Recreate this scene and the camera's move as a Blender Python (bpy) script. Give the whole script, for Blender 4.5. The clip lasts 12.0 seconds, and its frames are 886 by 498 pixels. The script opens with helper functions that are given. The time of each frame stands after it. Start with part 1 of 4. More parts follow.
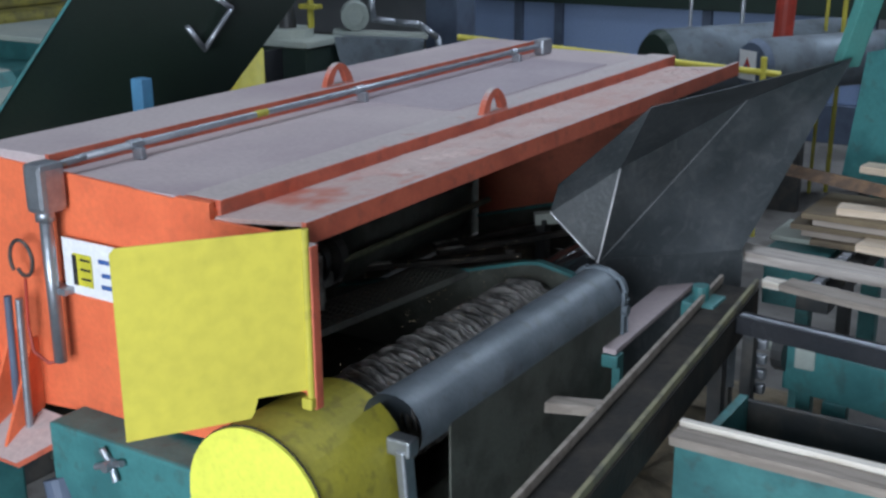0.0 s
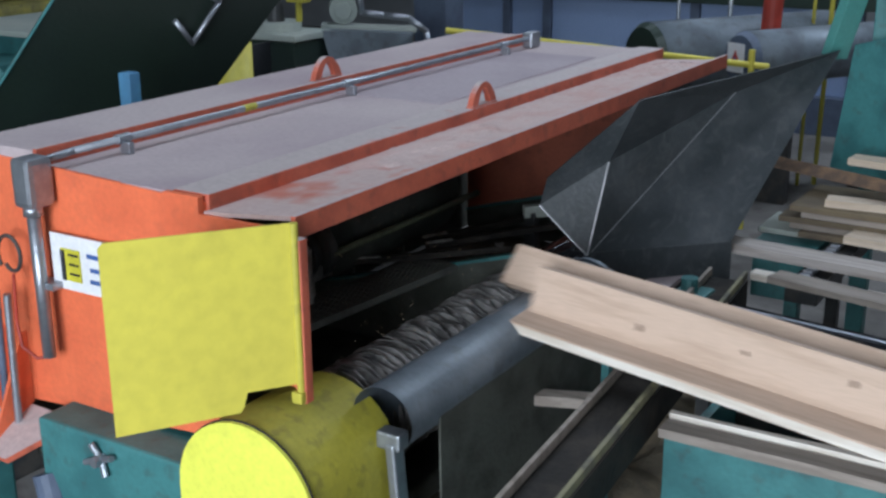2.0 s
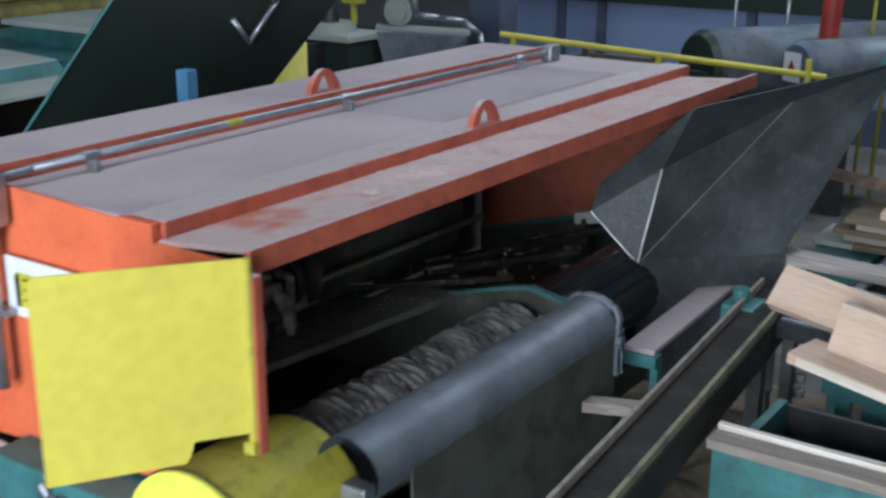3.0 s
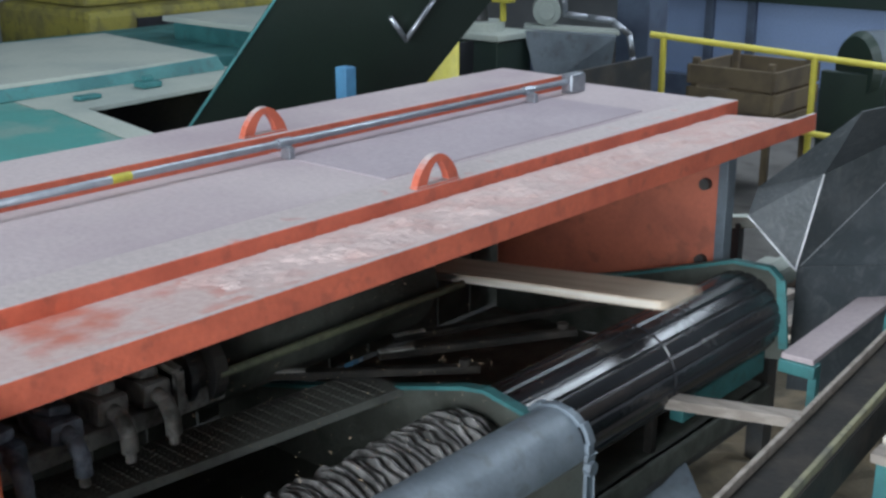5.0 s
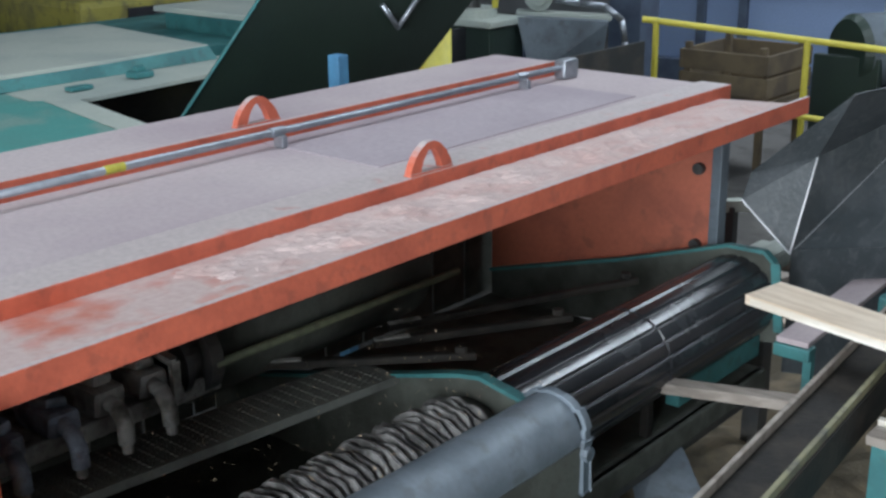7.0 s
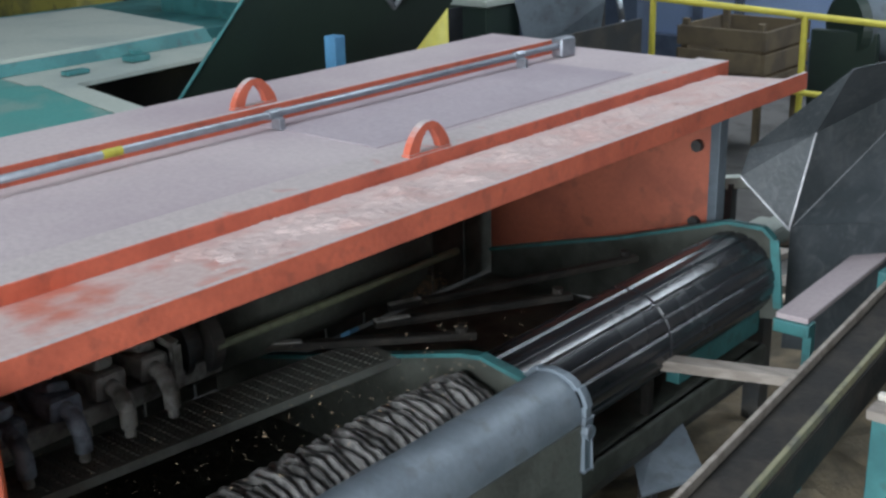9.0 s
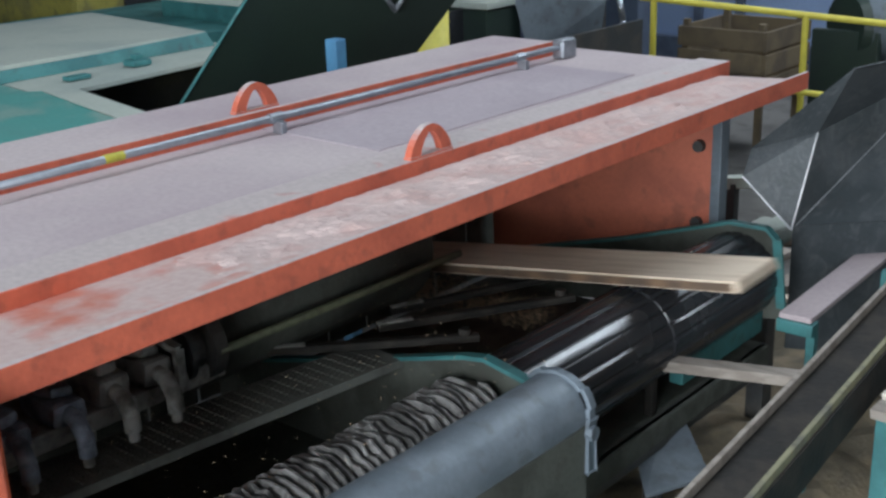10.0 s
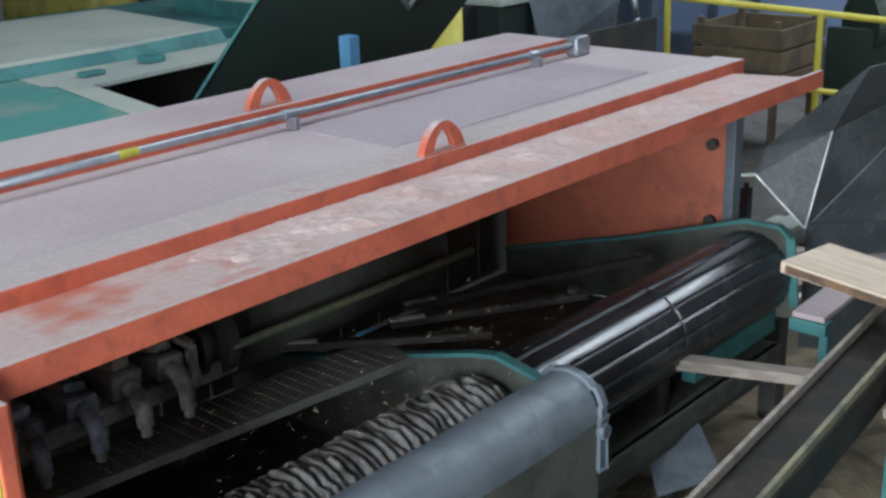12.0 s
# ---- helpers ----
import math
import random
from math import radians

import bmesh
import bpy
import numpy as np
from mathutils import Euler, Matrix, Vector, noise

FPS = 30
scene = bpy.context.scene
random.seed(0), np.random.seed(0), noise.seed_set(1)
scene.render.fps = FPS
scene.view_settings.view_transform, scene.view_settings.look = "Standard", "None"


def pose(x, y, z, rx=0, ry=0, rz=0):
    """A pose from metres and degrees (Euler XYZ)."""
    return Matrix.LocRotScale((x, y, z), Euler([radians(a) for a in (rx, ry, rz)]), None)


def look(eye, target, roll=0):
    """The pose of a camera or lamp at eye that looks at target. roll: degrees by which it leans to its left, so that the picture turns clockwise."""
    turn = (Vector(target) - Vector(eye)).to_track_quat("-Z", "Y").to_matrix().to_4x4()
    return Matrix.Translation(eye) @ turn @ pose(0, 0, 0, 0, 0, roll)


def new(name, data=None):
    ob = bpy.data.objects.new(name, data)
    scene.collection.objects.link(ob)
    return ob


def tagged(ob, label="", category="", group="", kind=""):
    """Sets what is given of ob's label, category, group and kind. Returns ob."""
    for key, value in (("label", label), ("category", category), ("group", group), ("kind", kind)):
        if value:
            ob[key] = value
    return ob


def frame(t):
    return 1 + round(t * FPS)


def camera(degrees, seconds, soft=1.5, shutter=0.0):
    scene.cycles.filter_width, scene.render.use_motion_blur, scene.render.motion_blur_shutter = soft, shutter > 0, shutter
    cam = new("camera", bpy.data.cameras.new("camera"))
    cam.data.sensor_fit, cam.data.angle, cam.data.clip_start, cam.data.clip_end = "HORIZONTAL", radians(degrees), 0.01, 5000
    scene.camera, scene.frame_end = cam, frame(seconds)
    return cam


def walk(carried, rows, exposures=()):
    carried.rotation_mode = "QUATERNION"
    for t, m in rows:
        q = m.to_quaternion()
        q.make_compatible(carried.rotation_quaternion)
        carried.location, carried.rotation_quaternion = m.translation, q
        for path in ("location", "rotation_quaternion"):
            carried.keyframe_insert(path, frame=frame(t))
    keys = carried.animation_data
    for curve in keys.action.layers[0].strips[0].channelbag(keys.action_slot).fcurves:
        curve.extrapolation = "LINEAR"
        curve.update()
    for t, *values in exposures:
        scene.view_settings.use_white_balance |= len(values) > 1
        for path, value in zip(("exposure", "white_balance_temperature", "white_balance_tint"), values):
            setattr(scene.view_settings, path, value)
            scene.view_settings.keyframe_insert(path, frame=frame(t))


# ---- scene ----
# ---- camera ----
EYE_START = Vector((1.752, -2.142, 2.290))
EYE_END = Vector((1.684, -2.199, 2.288))
TURNS = [  # seconds, yaw, pitch, roll
    (0, 32.80, -17.20, -0.45),
    (0.5, 32.77, -17.25, -0.69),
    (1, 33.03, -17.31, -0.55),
    (1.5, 32.77, -17.27, -0.77),
    (2, 32.26, -17.52, -0.51),
    (2.5, 33.27, -17.47, -0.12),
    (4.3, 39.39, -17.67, -0.17),
    (4.5, 40.44, -17.74, -0.36),
    (5, 41.25, -17.40, -0.13),
    (5.5, 40.92, -17.45, -1.20),
    (6, 40.69, -17.61, -1.37),
    (6.5, 41.11, -18.07, -0.76),
    (7, 40.98, -18.01, -0.69),
    (9, 40.96, -18.97, -1.37),
    (9.5, 40.95, -19.01, -1.44),
    (10, 41.08, -18.85, -1.83),
    (10.5, 41.16, -18.65, -1.71),
    (11, 41.11, -18.80, -1.41),
    (11.5, 41.21, -18.93, -1.54),
    (12, 41.72, -18.97, -1.75),
]
cam = camera(41.0, 12.0, soft=2.7, shutter=0.5)


def cam_pose(t, yaw, pitch, roll):
    p, y = radians(pitch), radians(yaw)
    ahead = Vector((-math.sin(y) * math.cos(p), math.cos(y) * math.cos(p), math.sin(p)))
    u = min(1.0, max(0.0, (t - 2.5) / 2.0))
    eye = EYE_START.lerp(EYE_END, u * u * (3 - 2 * u))
    return look(eye, eye + ahead, roll)


walk(cam, [(t, cam_pose(t, a, b, c)) for t, a, b, c in TURNS], exposures=[(0.0, 0.0, 6200, 10), (2.7, 0.0, 6200, 10), (4.3, 0.56, 6350, 8), (12.0, 0.50, 6500, 8)])

# ---- world and light ----
world = bpy.data.worlds.new("hall_air")
scene.world = world
world.use_nodes = True
wn = world.node_tree.nodes
sky = wn.new("ShaderNodeTexSky")
sky.sky_type, sky.sun_disc, sky.sun_elevation, sky.sun_rotation = "NISHITA", False, radians(40), radians(200)
wn["Background"].inputs["Strength"].default_value = 0.08
world.node_tree.links.new(sky.outputs["Color"], wn["Background"].inputs["Color"])


def area(name, place, target, sx, sy, watts, colour):
    lamp = bpy.data.lights.new(name, "AREA")
    lamp.shape, lamp.size, lamp.size_y, lamp.energy, lamp.color = "RECTANGLE", sx, sy, watts, colour
    ob = new(name, lamp)
    ob.matrix_world = look(place, target)
    return ob


area("skylight_lamp", (-1.0, 1.0, 5.9), (-1.0, 1.0, 0), 2.0, 5.0, 95, (0.80, 0.90, 1.0))
area("skylight_lamp", (1.0, 7.0, 5.9), (1.0, 6.0, 0), 1.5, 4.0, 230, (0.78, 0.88, 1.0))
area("skylight_lamp", (-3.0, 7.5, 5.9), (-3.0, 7.5, 0), 3.0, 3.0, 90, (0.80, 0.90, 1.0))
area("doorway_lamp", (1.5, -6.9, 2.2), (-0.3, 0.5, 1.0), 4.0, 3.8, 740, (0.84, 0.92, 1.0))

# ---- materials ----


def material(name, colour, rough=0.6, metal=0.0, second=None, scale=6.0, low=0.45, high=0.62, dirt=0.0, bump=0.15, fine=60.0,
             random_tint=0.0, stretch=(1, 1, 1), spec=0.5, dust=None, dust_amount=0.6):
    """Base colour with a patchy second colour, fine grain, bump and, where asked, dust on what faces up."""
    m = bpy.data.materials.new(name)
    m.use_nodes = True
    nt = m.node_tree
    n, l = nt.nodes, nt.links
    b = n["Principled BSDF"]
    b.inputs["Metallic"].default_value = metal
    b.inputs["Specular IOR Level"].default_value = spec
    tc = n.new("ShaderNodeTexCoord")
    mp = n.new("ShaderNodeMapping")
    mp.inputs["Scale"].default_value = stretch
    l.new(tc.outputs["Object"], mp.inputs["Vector"])

    def noise_at(s, detail=6.0):
        t = n.new("ShaderNodeTexNoise")
        t.inputs["Scale"].default_value, t.inputs["Detail"].default_value = s, detail
        l.new(mp.outputs["Vector"], t.inputs["Vector"])
        return t.outputs["Fac"]

    def ramp(fac, a, c):
        r = n.new("ShaderNodeMapRange")
        r.inputs["From Min"].default_value, r.inputs["From Max"].default_value = a, c
        l.new(fac, r.inputs["Value"])
        return r.outputs["Result"]

    def mix(fac, a, c):
        x = n.new("ShaderNodeMix")
        x.data_type = "RGBA"
        for sock, v in ((x.inputs["Factor"], fac), (x.inputs["A"], a), (x.inputs["B"], c)):
            if isinstance(v, (tuple, float, int)):
                sock.default_value = (*v, 1) if isinstance(v, tuple) else v
            else:
                l.new(v, sock)
        return x.outputs["Result"]

    big, small = noise_at(scale), noise_at(fine, 8.0)
    col = mix(ramp(big, low, high), colour, second or tuple(0.7 * c for c in colour))
    col = mix(ramp(small, 0.35, 0.8), col, mix(0.28, col, tuple(0.45 * c for c in colour)))
    if dirt:
        spots = ramp(noise_at(scale * 3.1), 0.56, 0.66)
        k = n.new("ShaderNodeMath")
        k.operation = "MULTIPLY"
        k.inputs[1].default_value = dirt
        l.new(spots, k.inputs[0])
        col = mix(k.outputs[0], col, (0.05, 0.04, 0.035))
    if dust:
        geo = n.new("ShaderNodeNewGeometry")
        sep = n.new("ShaderNodeSeparateXYZ")
        l.new(geo.outputs["Normal"], sep.inputs["Vector"])
        up = ramp(sep.outputs["Z"], 0.55, 0.9)
        k = n.new("ShaderNodeMath")
        k.operation = "MULTIPLY"
        l.new(up, k.inputs[0])
        l.new(ramp(noise_at(scale * 1.7), 0.5 - dust_amount * 0.35, 0.62 - dust_amount * 0.3), k.inputs[1])
        col = mix(k.outputs[0], col, mix(ramp(small, 0.3, 0.7), dust, tuple(0.8 * c for c in dust)))
    if random_tint:
        info = n.new("ShaderNodeObjectInfo")
        k = n.new("ShaderNodeMath")
        k.operation = "MULTIPLY"
        k.inputs[1].default_value = random_tint
        l.new(info.outputs["Random"], k.inputs[0])
        col = mix(k.outputs[0], col, tuple(0.5 * c for c in colour))
    l.new(col, b.inputs["Base Color"])
    rr = n.new("ShaderNodeMapRange")
    rr.inputs["To Min"].default_value, rr.inputs["To Max"].default_value = max(0.05, rough - 0.12), min(1.0, rough + 0.15)
    l.new(big, rr.inputs["Value"])
    l.new(rr.outputs["Result"], b.inputs["Roughness"])
    bp = n.new("ShaderNodeBump")
    bp.inputs["Strength"].default_value, bp.inputs["Distance"].default_value = bump, 0.01
    l.new(small, bp.inputs["Height"])
    l.new(bp.outputs["Normal"], b.inputs["Normal"])
    return m


DUST = (0.52, 0.44, 0.43)
ORANGE = material("orange_paint", (0.60, 0.135, 0.075), 0.55, second=(0.48, 0.105, 0.06), dirt=0.25, dust=DUST, dust_amount=0.9)
ORANGE_CLEAN = material("orange_end_paint", (0.80, 0.17, 0.07), 0.5, second=(0.72, 0.145, 0.06), dirt=0.08, bump=0.06)
# Darker orange for the inner end plate: shade in the colour, plus dust.
SHADED_ORANGE = material("shaded_dusty_orange", (0.46, 0.125, 0.072), 0.65, second=(0.34, 0.095, 0.06), scale=4, dirt=0.3)
DECK = material("dusty_deck", (0.50, 0.42, 0.42), 0.85, second=(0.40, 0.32, 0.34), scale=1.4, low=0.4, high=0.65, bump=0.12)
# Fixed darker tone painted in for the sheet's view-dependent sheen.
DECK_SHEET = material("low_sheen_deck_sheet", (0.40, 0.335, 0.36), 0.72, second=(0.35, 0.29, 0.315), scale=2.0, bump=0.08)
CHIPS = material("sawdust_chips", (0.55, 0.42, 0.395), 0.9, second=(0.53, 0.36, 0.33), scale=9, fine=120, bump=0.12)
# Brighter yellow for the guard's flat face: light put into the colour.
YELLOW_FACE = material("lit_yellow_paint", (0.82, 0.83, 0.11), 0.45, second=(0.76, 0.76, 0.10), scale=3, dirt=0.1, bump=0.05)
YELLOW = material("yellow_paint", (0.70, 0.61, 0.085), 0.5, second=(0.65, 0.56, 0.08), scale=3, dirt=0.05, fine=25, bump=0.04)
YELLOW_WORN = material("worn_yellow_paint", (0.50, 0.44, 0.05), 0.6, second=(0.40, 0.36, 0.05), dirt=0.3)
TEAL = material("teal_paint", (0.055, 0.20, 0.20), 0.5, second=(0.035, 0.14, 0.145), dirt=0.3)
TEAL_DUSTY = material("dusty_teal_paint", (0.085, 0.30, 0.27), 0.6, second=(0.10, 0.29, 0.26), scale=2.5, dirt=0.06, dust=(0.20, 0.34, 0.30), dust_amount=0.10)
DARK_GREEN = material("dark_green_paint", (0.022, 0.040, 0.030), 0.4, second=(0.018, 0.030, 0.026), scale=2)
PALE = material("pale_dusty_sheet", (0.42, 0.45, 0.40), 0.8, second=(0.34, 0.38, 0.35), scale=2)
STEEL = material("galvanised_steel", (0.38, 0.40, 0.44), 0.4, metal=0.8, second=(0.3, 0.32, 0.35), scale=12)
GREY = material("worn_grey_steel", (0.15, 0.18, 0.21), 0.5, metal=0.3, second=(0.11, 0.13, 0.15), scale=5, dirt=0.3, bump=0.2)
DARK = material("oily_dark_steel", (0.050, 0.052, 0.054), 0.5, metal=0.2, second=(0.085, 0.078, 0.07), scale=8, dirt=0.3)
COIL = material("dusty_dark_coil", (0.27, 0.255, 0.245), 0.55, metal=0.2, second=(0.08, 0.076, 0.072), scale=14, dirt=0.5)
LID = material("dark_lid_paint", (0.016, 0.028, 0.021), 0.42, second=(0.012, 0.021, 0.017), scale=2)
SAP_WHITE = material("bright_sapwood", (0.78, 0.72, 0.64), 0.7, second=(0.62, 0.54, 0.45), stretch=(0.6, 6, 6))
OLD_YELLOW = material("grimy_yellow_paint", (0.27, 0.24, 0.05), 0.7, second=(0.17, 0.15, 0.05), dirt=0.4)
FEED = material("dusty_dark_plate", (0.17, 0.175, 0.155), 0.7, second=(0.10, 0.10, 0.09), scale=6, dirt=0.3)
GREY_BLUE = material("dusty_blue_grey_steel", (0.36, 0.41, 0.50), 0.6, metal=0.2, second=(0.15, 0.17, 0.20), scale=14, dirt=0.3)
OLIVE = material("dull_olive_paint", (0.16, 0.17, 0.10), 0.6, second=(0.10, 0.11, 0.07), scale=9, dirt=0.3)
WOOD_DUSTY = material("dusty_pale_wood", (0.56, 0.50, 0.46), 0.8, second=(0.42, 0.36, 0.32), scale=5, stretch=(0.6, 6, 6), fine=40, bump=0.3)
# Dusty dark tone of the saw box parts, with interior shade mixed in.
DUSTY_DARK = material("dusty_green_black_steel", (0.085, 0.090, 0.075), 0.75, second=(0.05, 0.052, 0.042), scale=7, dirt=0.3, bump=0.25)
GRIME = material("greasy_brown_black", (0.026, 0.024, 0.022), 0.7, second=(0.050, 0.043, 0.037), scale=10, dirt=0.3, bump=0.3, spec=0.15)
LIP = material("scraped_dusty_lip", (0.50, 0.16, 0.11), 0.7, second=(0.53, 0.41, 0.385), scale=5, low=0.30, high=0.46, bump=0.12)
CLAMP = material("dusty_clamp_steel", (0.44, 0.43, 0.40), 0.7, metal=0.2, second=(0.17, 0.16, 0.14), scale=14, dirt=0.3)
APRON = material("dark_blue_grey_steel", (0.18, 0.21, 0.24), 0.5, metal=0.2, second=(0.12, 0.145, 0.17), scale=5, dirt=0.3, bump=0.15)
EDGE_WORN = material("worn_olive_edge", (0.26, 0.24, 0.14), 0.7, second=(0.14, 0.13, 0.10), scale=9, dirt=0.4)
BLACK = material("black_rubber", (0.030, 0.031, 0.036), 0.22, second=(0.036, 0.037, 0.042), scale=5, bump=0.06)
SHIELD = material("dark_scuffed_sheet", (0.045, 0.053, 0.058), 0.45, second=(0.075, 0.083, 0.090), scale=4, dirt=0.1, bump=0.2)
nt = SHIELD.node_tree
wv = nt.nodes.new("ShaderNodeTexNoise")
wv.inputs["Scale"].default_value, wv.inputs["Detail"].default_value, wv.inputs["Distortion"].default_value = 9.0, 10.0, 1.2
mr = nt.nodes.new("ShaderNodeMapRange")
mr.inputs["From Min"].default_value, mr.inputs["From Max"].default_value, mr.inputs["To Max"].default_value = 0.50, 0.78, 0.55
scuff = nt.nodes.new("ShaderNodeMix")
scuff.data_type = "RGBA"
scuff.inputs["B"].default_value = (0.13, 0.135, 0.14, 1)
pb = nt.nodes["Principled BSDF"]
old = pb.inputs["Base Color"].links[0].from_socket
nt.links.new(wv.outputs["Fac"], mr.inputs["Value"])
nt.links.new(mr.outputs["Result"], scuff.inputs["Factor"])
nt.links.new(old, scuff.inputs["A"])
nt.links.new(scuff.outputs["Result"], pb.inputs["Base Color"])
BRIGHT_EDGE = material("bare_metal_edge", (0.5, 0.5, 0.52), 0.4, metal=0.5)
WOOD = material("fresh_sawn_wood", (0.60, 0.44, 0.335), 0.7, second=(0.51, 0.365, 0.27), scale=5, stretch=(0.6, 6, 6), fine=40, bump=0.25)
WOOD_PALE = material("pale_sapwood", (0.72, 0.59, 0.46), 0.7, second=(0.60, 0.47, 0.35), scale=5, stretch=(0.6, 6, 6), fine=40, bump=0.25)
WOOD_GREY = material("weathered_wood", (0.34, 0.29, 0.25), 0.8, second=(0.24, 0.20, 0.17), scale=5, stretch=(0.6, 6, 6), fine=40, bump=0.35)
BARK = material("rough_bark", (0.10, 0.065, 0.045), 0.9, second=(0.20, 0.12, 0.07), scale=14, bump=0.7)
CRATE = material("brown_crate_wood", (0.20, 0.15, 0.09), 0.8, second=(0.13, 0.10, 0.07), scale=5, random_tint=0.5)
BLUE = material("blue_paint", (0.10, 0.28, 0.46), 0.5, second=(0.08, 0.22, 0.38))
BLUE_GREY = material("blue_grey_column", (0.10, 0.13, 0.19), 0.6, second=(0.08, 0.10, 0.15))
CONCRETE = material("stained_concrete", (0.16, 0.15, 0.14), 0.9, second=(0.08, 0.075, 0.07), scale=1.5, dirt=0.5, bump=0.4)
WALL = material("dim_sheet_wall", (0.30, 0.31, 0.32), 0.8, second=(0.22, 0.23, 0.24), scale=0.7)
SIGN_WHITE = material("white_sign", (0.80, 0.80, 0.82), 0.5, second=(0.74, 0.74, 0.76))
SIGN_YELLOW = material("sign_yellow", (0.75, 0.68, 0.05), 0.5)
SIGN_BLACK = material("sign_black", (0.02, 0.02, 0.025), 0.5)
SIGN_BLUE = material("sign_blue", (0.05, 0.12, 0.35), 0.5)
RED = material("red_paint", (0.45, 0.05, 0.03), 0.5, dirt=0.2)
GLASS_BLUE = material("blue_wall_panel", (0.30, 0.40, 0.62), 0.5, second=(0.26, 0.35, 0.55), scale=1)

# ---- mesh helpers ----


def box(bm, x0, x1, y0, y1, z0, z1, bevel=0.0, turn=None):
    made = bmesh.ops.create_cube(bm, size=1.0)["verts"]
    for v in made:
        v.co = Vector(((x0 + x1) / 2 + v.co.x * (x1 - x0), (y0 + y1) / 2 + v.co.y * (y1 - y0), (z0 + z1) / 2 + v.co.z * (z1 - z0)))
    if turn:
        for v in made:
            v.co = turn @ v.co
    if bevel:
        edges = list({e for v in made for e in v.link_edges})
        bmesh.ops.bevel(bm, geom=edges, offset=bevel, segments=2, affect="EDGES", profile=0.6)
    return bm


def rod(bm, p, q, r, seg=16, r2=None):
    p, q = Vector(p), Vector(q)
    d = q - p
    turn = d.to_track_quat("Z", "Y").to_matrix().to_4x4()
    bmesh.ops.create_cone(bm, cap_ends=True, segments=seg, radius1=r, radius2=r if r2 is None else r2, depth=d.length,
                          matrix=Matrix.Translation((p + q) / 2) @ turn)
    return bm


def bar(bm, p, q, w, h, bevel=0.0, up=(0, 0, 1)):
    """A straight bar of width w and height h between two points."""
    p, q = Vector(p), Vector(q)
    d = (q - p).normalized()
    side = d.cross(Vector(up)).normalized()
    top = side.cross(d)
    m = Matrix((side, d, top)).transposed().to_4x4()
    m.translation = (p + q) / 2
    return box(bm, -w / 2, w / 2, -(q - p).length / 2, (q - p).length / 2, -h / 2, h / 2, bevel, m)


def plate(bm, corners, thick):
    """A flat sheet with the given corners, thickened along its normal."""
    pts = [Vector(c) for c in corners]
    n = (pts[1] - pts[0]).cross(pts[-1] - pts[0]).normalized() * thick
    a = [bm.verts.new(p) for p in pts]
    b = [bm.verts.new(p - n) for p in pts]
    bm.faces.new(a)
    bm.faces.new(b[::-1])
    for i in range(len(pts)):
        j = (i + 1) % len(pts)
        bm.faces.new((a[j], a[i], b[i], b[j]))
    return bm


def tube(bm, points, r, seg=10):
    for a, b in zip(points, points[1:]):
        rod(bm, a, b, r, seg)
    for p in points[1:-1]:
        bmesh.ops.create_uvsphere(bm, u_segments=seg, v_segments=6, radius=r, matrix=Matrix.Translation(p))
    return bm


def rough_up(bm, amount, scale=8.0):
    for v in bm.verts:
        v.co += noise.noise_vector(v.co * scale) * amount
    return bm


def slab(bm, length, width, thick, cuts=10, wobble=0.004, wane=0.0, seed=0.0):
    """A sawn board along +x, its head at x = 0 and tail at -length, with uneven edges and a waney side."""
    rings = []
    for i in range(cuts + 1):
        x = -length * i / cuts
        k = [noise.noise(Vector((x * 2.3, j * 3.7, seed))) * wobble for j in range(6)]
        prof = [(-width / 2 + k[0] + wane * 0.2, 0), (width / 2 + k[1], 0), (width / 2 + k[2] - wane, thick + k[3] * 0.4),
                (-width / 2 + k[4], thick + k[5] * 0.4)]
        rings.append([bm.verts.new((x, y, z)) for y, z in prof])
    for a, b in zip(rings, rings[1:]):
        for j in range(4):
            m = (j + 1) % 4
            bm.faces.new((a[j], a[m], b[m], b[j]))
    bm.faces.new(rings[0][::-1])
    bm.faces.new(rings[-1])
    return bm


def part(name, bm, mat, parent=None, label="", smooth=False):
    bmesh.ops.recalc_face_normals(bm, faces=bm.faces[:])
    me = bpy.data.meshes.new(name)
    bm.to_mesh(me)
    bm.free()
    me.materials.append(mat)
    if smooth:
        for p in me.polygons:
            p.use_smooth = len(p.vertices) == 4
    ob = new(name, me)
    if parent:
        ob.parent = parent
    if label:
        ob["label"] = label
    return ob


def B():
    return bmesh.new()


def thing(name, label, category, group="", kind="", place=None):
    e = tagged(new(name), label, category, group, kind)
    if place:
        e.matrix_world = place
    return e


def structure(name, bm, mat, label=""):
    return tagged(part(name, bm, mat), label, "", "", "structure")


# ---- hall ----
structure("floor", box(B(), -12, 8, -7.1, 14, -0.2, 0.0), CONCRETE, "stained concrete mill floor strewn with dust")
structure("wall_north", box(B(), -12.2, 8.2, 13.0, 13.2, 0, 6), WALL, "dim grey sheet metal hall wall")
structure("wall_west", box(B(), -12.2, -12.0, -7.1, 13.0, 0, 6), WALL, "dim grey sheet metal hall wall")
structure("wall_east", box(B(), 8.0, 8.2, -7.1, 13.0, 0, 6), WALL, "dim grey sheet metal hall wall")
bm = B()
box(bm, -12.2, -0.6, -7.3, -7.1, 0, 6)
box(bm, 3.6, 8.2, -7.3, -7.1, 0, 6)
box(bm, -0.6, 3.6, -7.3, -7.1, 4.2, 6)
structure("wall_south", bm, WALL, "grey hall wall with a wide open loading door")
bm = B()
box(bm, -12.2, -4.5, -7.3, 13.2, 6.0, 6.1)
box(bm, -4.5, -2.0, -7.3, 6.0, 6.0, 6.1)
